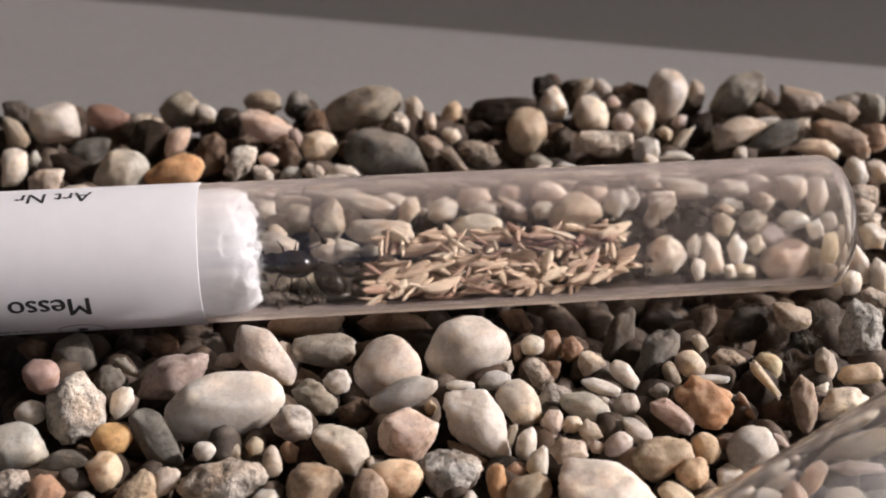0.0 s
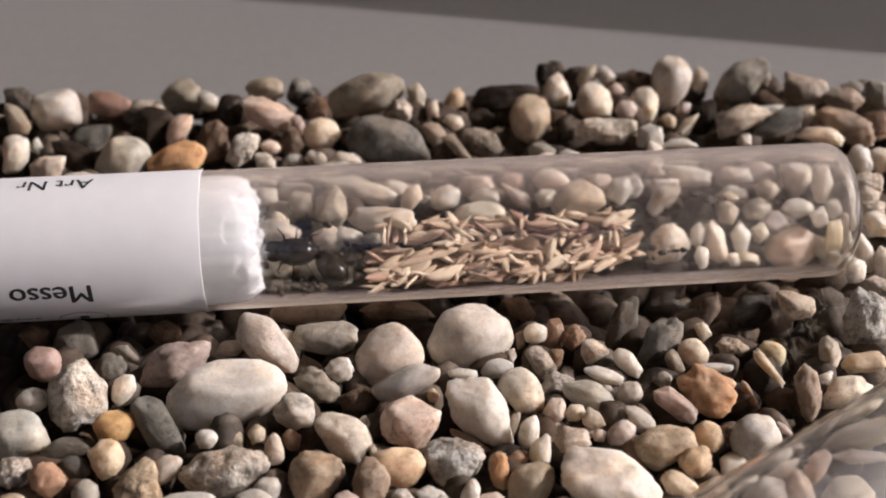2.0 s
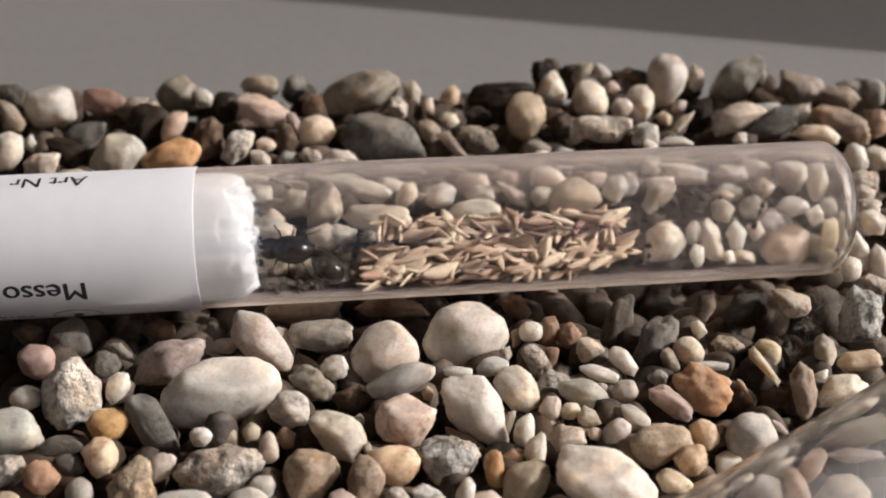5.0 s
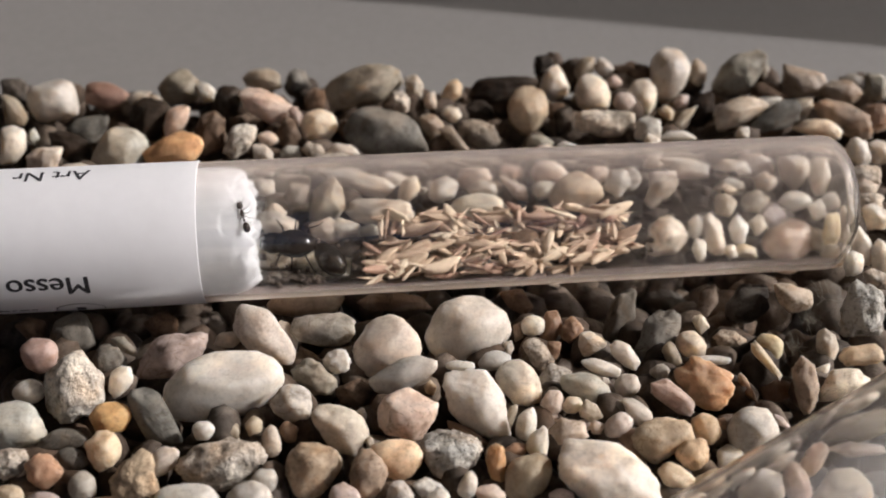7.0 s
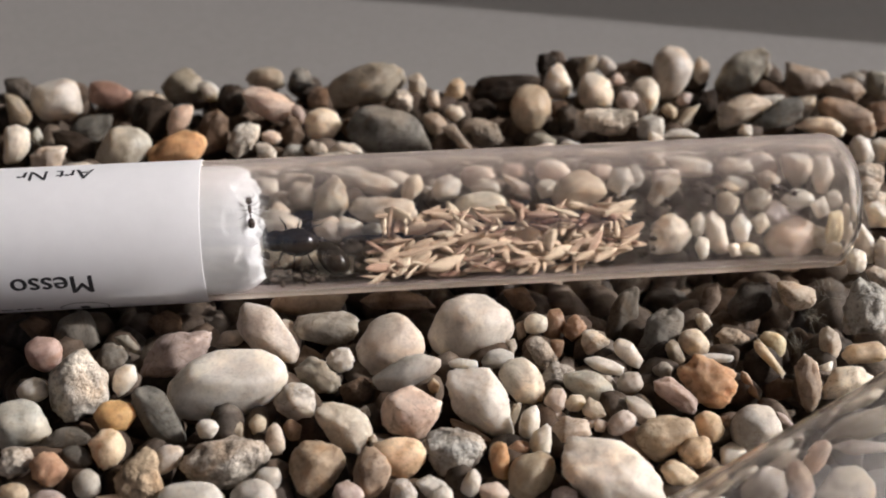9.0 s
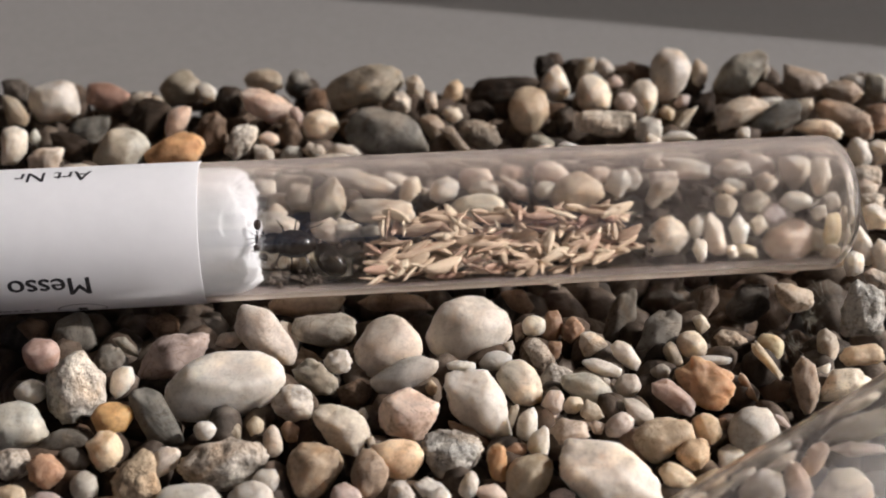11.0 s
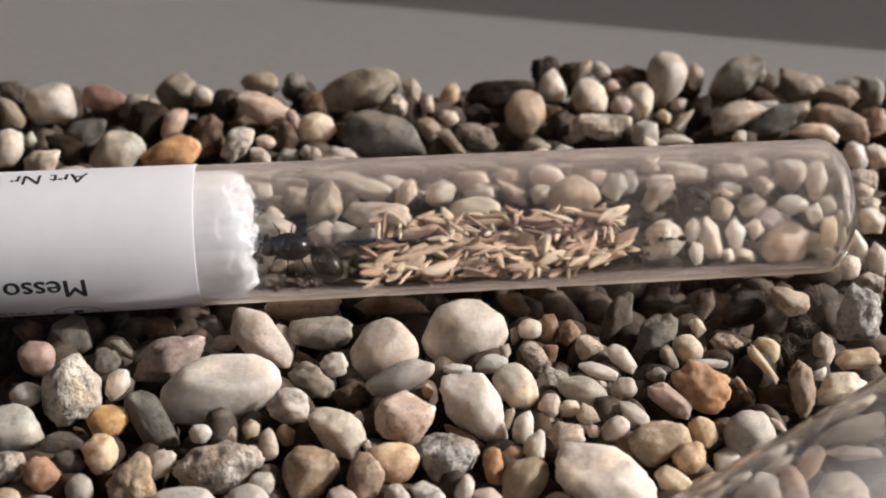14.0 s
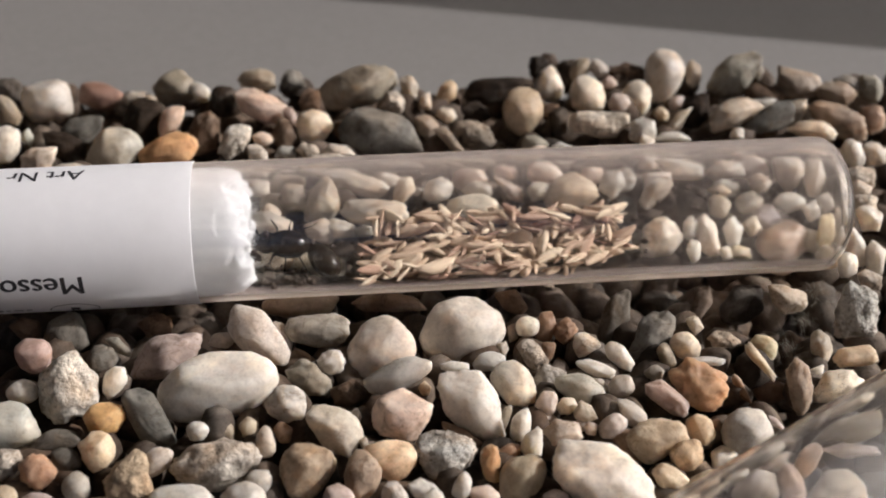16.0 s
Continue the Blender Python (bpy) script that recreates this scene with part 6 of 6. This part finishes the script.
SEED_MESHES = [seed_mesh(SEED_RNG, (0, 1, 0, 2)[i % 4]) for i in range(12)]


def seed(place, length, heading, pitch, roll, i):
    ob = new("seed", SEED_MESHES[i % 12])
    ob.matrix_world = Matrix.Translation(place) @ TUBE_M.to_3x3().to_4x4() @ pose(0, 0, 0, roll, pitch, heading) @ Matrix.Diagonal((length, length * (0.7 + 0.4 * (i * 7 % 10) / 10), length, 1))
    return tagged(ob, "dry straw-coloured grass seed in the heap inside the tube", "seed", "seeds inside the tube")


def seeds():
    rng = SEED_RNG
    for i in range(295):
        x = rng.uniform(49.5, 89) * MM
        turn = rng.uniform(-24, 60)
        layer = rng.uniform(0, 1) ** 1.3
        # the heap is thickest in its middle
        r = R_IN - 0.6 * MM - layer * (2.6 - 1.2 * abs(x - 68 * MM) / (20 * MM)) * MM
        place = tube_point(x, turn, r)
        lean = rng.normal(0, 17) if rng.random() < 0.9 else rng.uniform(-50, -20)
        seed(place, (rng.uniform(4.8, 6.6) if rng.random() < 0.15 else rng.uniform(2.5, 4.8)) * MM, (rng.normal(8, 34) if rng.random() < 0.7 else rng.uniform(-90, 90)) + (180 if rng.random() < 0.5 else 0), lean, turn + rng.uniform(-40, 40), i)
    # a few pale husks that stand out at the loose end
    for x, turn, heading, length in ((82.5, 12, 58, 5.2), (78.0, 34, 75, 4.0), (83.0, 52, -25, 4.2), (86.0, 28, 84, 3.8), (64.5, 20, -24, 6.8),
                                     (62.0, 38, 50, 4.6), (72.0, 56, 80, 3.4), (56.0, 8, 10, 5.6), (51.5, 44, 95, 3.2), (53.5, 46, 70, 3.2)):
        i += 4
        seed(tube_point(x * MM, turn, R_IN - 2.2 * MM), length * MM, heading, -8, turn, i)


seeds()


def crumbs():
    """Dark crumbs of soil and frass on the bottom of the tube."""
    rng = np.random.default_rng(12)
    verts, faces = [], []
    for x0, x1, t0, t1, count in ((34.5, 43.5, -24, 4, 46), (34, 50, -10, 40, 40), (84, 92, 0, 62, 60), (94, 102, 48, 76, 9), (102, 110, 60, 86, 7)):
        for _ in range(count):
            r = 0.1 + 0.4 * rng.random() ** 2.2
            c = tube_point(rng.uniform(x0, x1) * MM, rng.uniform(t0, t1), R_IN - 0.7 * r * MM)
            p = stone_form(BALL1, rng, 5.0, 9) * r * MM * rng.uniform(0.5, 1.6, 3)
            b = len(verts)
            verts.extend(p + np.array(c))
            faces.extend([[k + b for k in f] for f in FACES1])
    ob = mesh_object("soil_crumbs", verts, faces, CRUMB, smooth=False)
    return tagged(ob, "dark crumbs of soil scattered inside the glass tube", "soil crumbs", kind="stuff")


crumbs()


def droplets():
    """Beads of condensed water on the glass above the soil."""
    rng = np.random.default_rng(31)
    verts, faces = [], []
    for x0, x1, t0, t1, count in ((86, 99, 38, 78, 18), (34.5, 44, -22, 8, 30), (100, 112, 30, 80, 26)):
        for _ in range(count):
            r = rng.uniform(0.10, 0.32) * MM
            c = tube_point(rng.uniform(x0, x1) * MM, rng.uniform(t0, t1), R_IN - 0.5 * r)
            b = len(verts)
            verts.extend(BALL2 * r + np.array(c))
            faces.extend([[k + b for k in f] for f in FACES2])
    ob = mesh_object("water_droplets", verts, faces, WATER)
    ob.visible_shadow = False
    return tagged(ob, "tiny clear water droplets inside the glass tube", "water droplets", kind="stuff")


droplets()


def wisp(place, reach, count, seed_number):
    """A tuft of fine pale plant fibres caught between stones; place in millimetres."""
    rng = np.random.default_rng(seed_number)
    verts, faces = [], []
    for _ in range(count):
        p = np.array([rng.normal(0, reach[0]), rng.normal(0, reach[1]), rng.normal(0, reach[2])])
        d = rng.normal(size=3)
        d[2] = abs(d[2])
        d /= np.linalg.norm(d)
        side_way = np.cross(d, rng.normal(size=3))
        side_way /= np.linalg.norm(side_way)
        up_way = np.cross(side_way, d)
        bend = rng.normal(size=3) * 0.6
        length, w = rng.uniform(0.5, 1.6), rng.uniform(0.010, 0.024)
        b = len(verts)
        for i in range(5):
            c = p + d * length * i / 4 + bend * (i / 4) ** 2
            verts += [c + side_way * w, c - 0.5 * side_way * w + up_way * w, c - 0.5 * side_way * w - up_way * w]
        for i in range(4):
            for k in range(3):
                l = (k + 1) % 3
                faces.append((b + 3 * i + k, b + 3 * i + l, b + 3 * i + 3 + l, b + 3 * i + 3 + k))
    ob = mesh_object("fibre_tuft", np.array(verts) * MM, faces, FIBRE)
    ob.location = Vector(place) * MM
    return tagged(ob, "tangled tuft of pale dry plant fibres between the pebbles", "fibre tuft", kind="stuff")


wisp((50.68, -14.44, 1.00), (0.5, 0.4, 0.6), 34, 1)
wisp((48.27, -18.43, 0.00), (0.5, 0.4, 0.7), 26, 2)
wisp((54.28, -6.93, -1.00), (0.5, 0.4, 0.7), 22, 3)


# ---- ants ----
def blob(parent, name, material, half, place, turn=(0, 0, 0), taper=0.0, sub=2):
    dirs, faces = (BALL2, FACES2)
    p = dirs * np.array(half)
    p[:, 1:] *= (1 + taper * dirs[:, 0])[:, None]
    ob = mesh_object(name, p * MM, faces, material, parent)
    ob.matrix_local = pose(place[0] * MM, place[1] * MM, place[2] * MM, *turn)
    return ob


def limb(parent, name, material, points, radius):
    """A jointed limb: a thin tapering tube through points in millimetres."""
    verts, faces = [], []
    n = 6
    for i, p in enumerate(points):
        a = Vector(points[max(0, i - 1)])
        b = Vector(points[min(len(points) - 1, i + 1)])
        d = (b - a).normalized()
        u = d.cross(Vector((0.3, 0.2, 1))).normalized()
        v = d.cross(u)
        r = radius * (1 - 0.6 * i / (len(points) - 1))
        for k in range(n):
            t = 2 * math.pi * k / n
            verts.append((Vector(p) + u * r * math.cos(t) + v * r * math.sin(t)) * MM)
    for i in range(len(points) - 1):
        for k in range(n):
            l = (k + 1) % n
            faces.append((n * i + k, n * i + l, n * i + n + l, n * i + n + k))
    faces.append(tuple(range(n - 1, -1, -1)))
    faces.append(tuple(range(n * (len(points) - 1), n * len(points))))
    return mesh_object(name, verts, faces, material, parent)


def ant(label, length, material, queen=False):
    """An ant with its head towards +x, feet at z = 0; length in millimetres."""
    s = length / 10.0
    root = new("queen_ant" if queen else "worker_ant")
    h = 1.25 * s
    k = 1.3 if queen else 1.0
    blob(root, "head", material, (1.15 * s * k, 1.1 * s * k, 0.8 * s * k), (3.9 * s, 0, h), (0, 10, 0), -0.12)
    if queen:
        blob(root, "thorax", material, (2.65 * s, 1.85 * s, 1.7 * s), (1.1 * s, 0, h + 0.2 * s), taper=0.05)
        blob(root, "gaster", material, (2.7 * s, 1.65 * s, 1.6 * s), (-3.3 * s, 1.7 * s, h), (0, 0, -48), -0.1)
        blob(root, "petiole", material, (0.45 * s, 0.5 * s, 0.65 * s), (-1.35 * s, 0.25 * s, h))
    else:
        blob(root, "thorax", material, (1.6 * s, 0.62 * s, 0.7 * s), (1.2 * s, 0, h), taper=0.15)
        blob(root, "gaster", material, (1.75 * s, 1.2 * s, 1.15 * s), (-3.2 * s, 0, h), (0, 0, 0), -0.1)
        blob(root, "petiole", material, (0.55 * s, 0.35 * s, 0.45 * s), (-0.9 * s, 0, h - 0.1 * s))
    for side in (-1, 1):
        limb(root, "mandible", material, [(4.8 * s, 0.55 * side * s, h - 0.3 * s), (5.3 * s, 0.45 * side * s, h - 0.35 * s), (5.5 * s, 0.08 * side * s, h - 0.4 * s)], 0.2 * s)
        limb(root, "antenna", material, [(4.6 * s, 0.5 * side * s, h + 0.3 * s), (5.4 * s, 1.7 * side * s, h + 0.7 * s), (6.6 * s, 1.9 * side * s, h + 0.1 * s)], 0.12 * s)
        for x, reach in ((2.3, 1.3), (1.2, 0.1), (0.2, -1.9)):
            limb(root, "leg", material, [(x * s, 0.45 * side * s, h - 0.2 * s), ((x + 0.35 * reach) * s, 1.9 * side * s, h + 0.9 * s),
                                         ((x + 0.8 * reach) * s, 2.9 * side * s, 0.5 * s), ((x + 1.15 * reach) * s, 3.7 * side * s, 0.02 * s)], (0.15 if queen else 0.10) * s)
    return tagged(root, label, "ant")


queen = ant("large glossy black queen ant resting beside the cotton", 12.0, QUEEN, True)
worker_cotton = ant("small dark worker ant wandering near the cotton plug", 4.2, WORKER)
worker_seeds = ant("small dark worker ant climbing about the seed heap", 4.4, WORKER)
worker_far = ant("small dark worker ant wandering along the empty end of the tube", 4.6, WORKER)


def on_wall(x, turn, heading, r=R_IN - 0.05 * MM):
    """Pose of an ant on the inside of the glass: feet on the wall, heading in degrees from the tube's axis."""
    up = TUBE_M.to_3x3() @ Vector((0, -math.sin(radians(turn)), math.cos(radians(turn))))
    fore = TUBE_M.to_3x3() @ Vector((1, 0, 0))
    m = Matrix((fore, up.cross(fore), up)).transposed().to_4x4()
    return Matrix.Translation(tube_point(x * MM, turn, r)) @ m @ pose(0, 0, 0, 0, 0, heading)


def motions():
    rest = on_wall(40.2, 31, 172)
    walk(queen, [(0.0, rest), (2.0, rest @ pose(0.0001, 0, 0, 0, 0, 1.5)), (4.0, rest @ pose(0, 0.0001, 0, 0, 0, -1)),
                 (7.0, rest @ pose(-0.0001, 0, 0, 0, 0, 1)), (9.0, rest), (12.0, rest @ pose(0.0001, 0, 0, 0, 0, 1)), (16.0, rest)])
    walk(worker_far, [
        (0.0, on_wall(84.71, 36.9, 20)),
        (0.5, on_wall(84.60, 36.8, 10)),
        (1.0, on_wall(85.38, 19.4, 0)),
        (1.5, on_wall(90.10, 9.3, 0)),
        (2.0, on_wall(94.46, 13.5, 5)),
        (2.5, on_wall(98.89, 15.9, 12)),
        (3.0, on_wall(102.72, 27.7, 20)),
        (3.5, on_wall(105.24, 29.3, 0)),
        (4.0, on_wall(105.91, 25.2, -10)),
        (4.5, on_wall(107.12, 33.2, 40)),
        (5.2, on_wall(109.70, 51.6, 70)),
        (5.8, on_wall(110.05, 67.8, 120)),
        (6.3, on_wall(108.41, 75.4, 150)),
        (6.9, on_wall(103.65, 90.3, 170)),
        (7.5, on_wall(102.50, 84.5, 120)),
        (7.8, on_wall(103.77, 89.2, 45)),
        (8.1, on_wall(106.42, 80.3, -20)),
        (8.6, on_wall(109.96, 71.3, -22)),
        (9.2, on_wall(113.55, 61.0, -20)),
        (10.2, on_wall(117.50, 54.8, -60)),
        (10.8, on_wall(118.07, 47.5, -130)),
        (11.3, on_wall(116.81, 48.6, -175)),
        (11.7, on_wall(113.79, 47.5, -180)),
        (12.1, on_wall(111.71, 46.1, -178)),
        (12.5, on_wall(110.78, 47.5, -165)),
        (12.9, on_wall(104.57, 23.8, -160)),
        (13.3, on_wall(103.31, 18.5, -175)),
        (13.7, on_wall(101.01, 25.8, -180)),
        (14.0, on_wall(95.73, 23.5, -180)),
        (14.4, on_wall(94.23, 21.9, -180)),
        (14.8, on_wall(90.02, 24.5, -180)),
        (15.3, on_wall(87.86, 20.4, -175)),
        (16.0, on_wall(87.44, 15.8, -170))])
    walk(worker_cotton, [
        (0.0, on_wall(42.58, 65.9, 120)),
        (0.6, on_wall(42.21, 63.8, 120)),
        (1.2, on_wall(42.57, 67.7, 130)),
        (1.8, on_wall(42.31, 66.0, 150)),
        (2.4, on_wall(42.16, 63.4, 160)),
        (3.0, on_wall(40.50, 61.5, 175)),
        (3.6, on_wall(40.46, 61.0, 175)),
        (4.2, on_wall(40.09, 61.8, 170)),
        (4.7, on_wall(39.0, 85, 150)),
        (5.2, on_wall(37.2, 135, 120)),
        (5.7, on_wall(35.4, 180, 100)),
        (6.3, on_wall(33.16, 224.6, -96)),
        (6.9, on_wall(32.90, 220.8, -104)),
        (7.5, on_wall(32.93, 217.9, -108)),
        (8.1, on_wall(32.65, 214.4, -116)),
        (8.6, on_wall(33.00, 213.5, -112)),
        (9.2, on_wall(33.52, 220.7, -90)),
        (9.8, on_wall(33.93, 225.6, -150)),
        (10.4, on_wall(34.19, 229.9, -215)),
        (11.0, on_wall(34.43, 235.7, -265)),
        (11.4, on_wall(34.30, 239.1, -268)),
        (12.2, on_wall(35.0, 247, -262, 7.4 * MM)),
        (13.0, on_wall(35.3, 250, -240, 6.2 * MM)),
        (16.0, on_wall(35.4, 251, -236, 6.0 * MM))])
    walk(worker_seeds, [
        (0.0, on_wall(50.73, 34.8, 170)),
        (0.6, on_wall(49.56, 36.4, 165)),
        (1.2, on_wall(48.80, 35.6, 150)),
        (1.8, on_wall(48.00, 39.2, 160)),
        (2.4, on_wall(47.85, 37.1, 175)),
        (3.0, on_wall(47.02, 46.7, 160)),
        (3.6, on_wall(47.54, 42.7, 150)),
        (4.2, on_wall(47.64, 40.0, 140)),
        (4.8, on_wall(48.22, 37.4, 90)),
        (5.5, on_wall(48.63, 35.2, 40)),
        (6.3, on_wall(48.95, 33.5, 10)),
        (6.9, on_wall(49.55, 33.0, 0)),
        (7.6, on_wall(51.02, 25.2, -10)),
        (16.0, on_wall(52.39, 25.6, -12))])


motions()
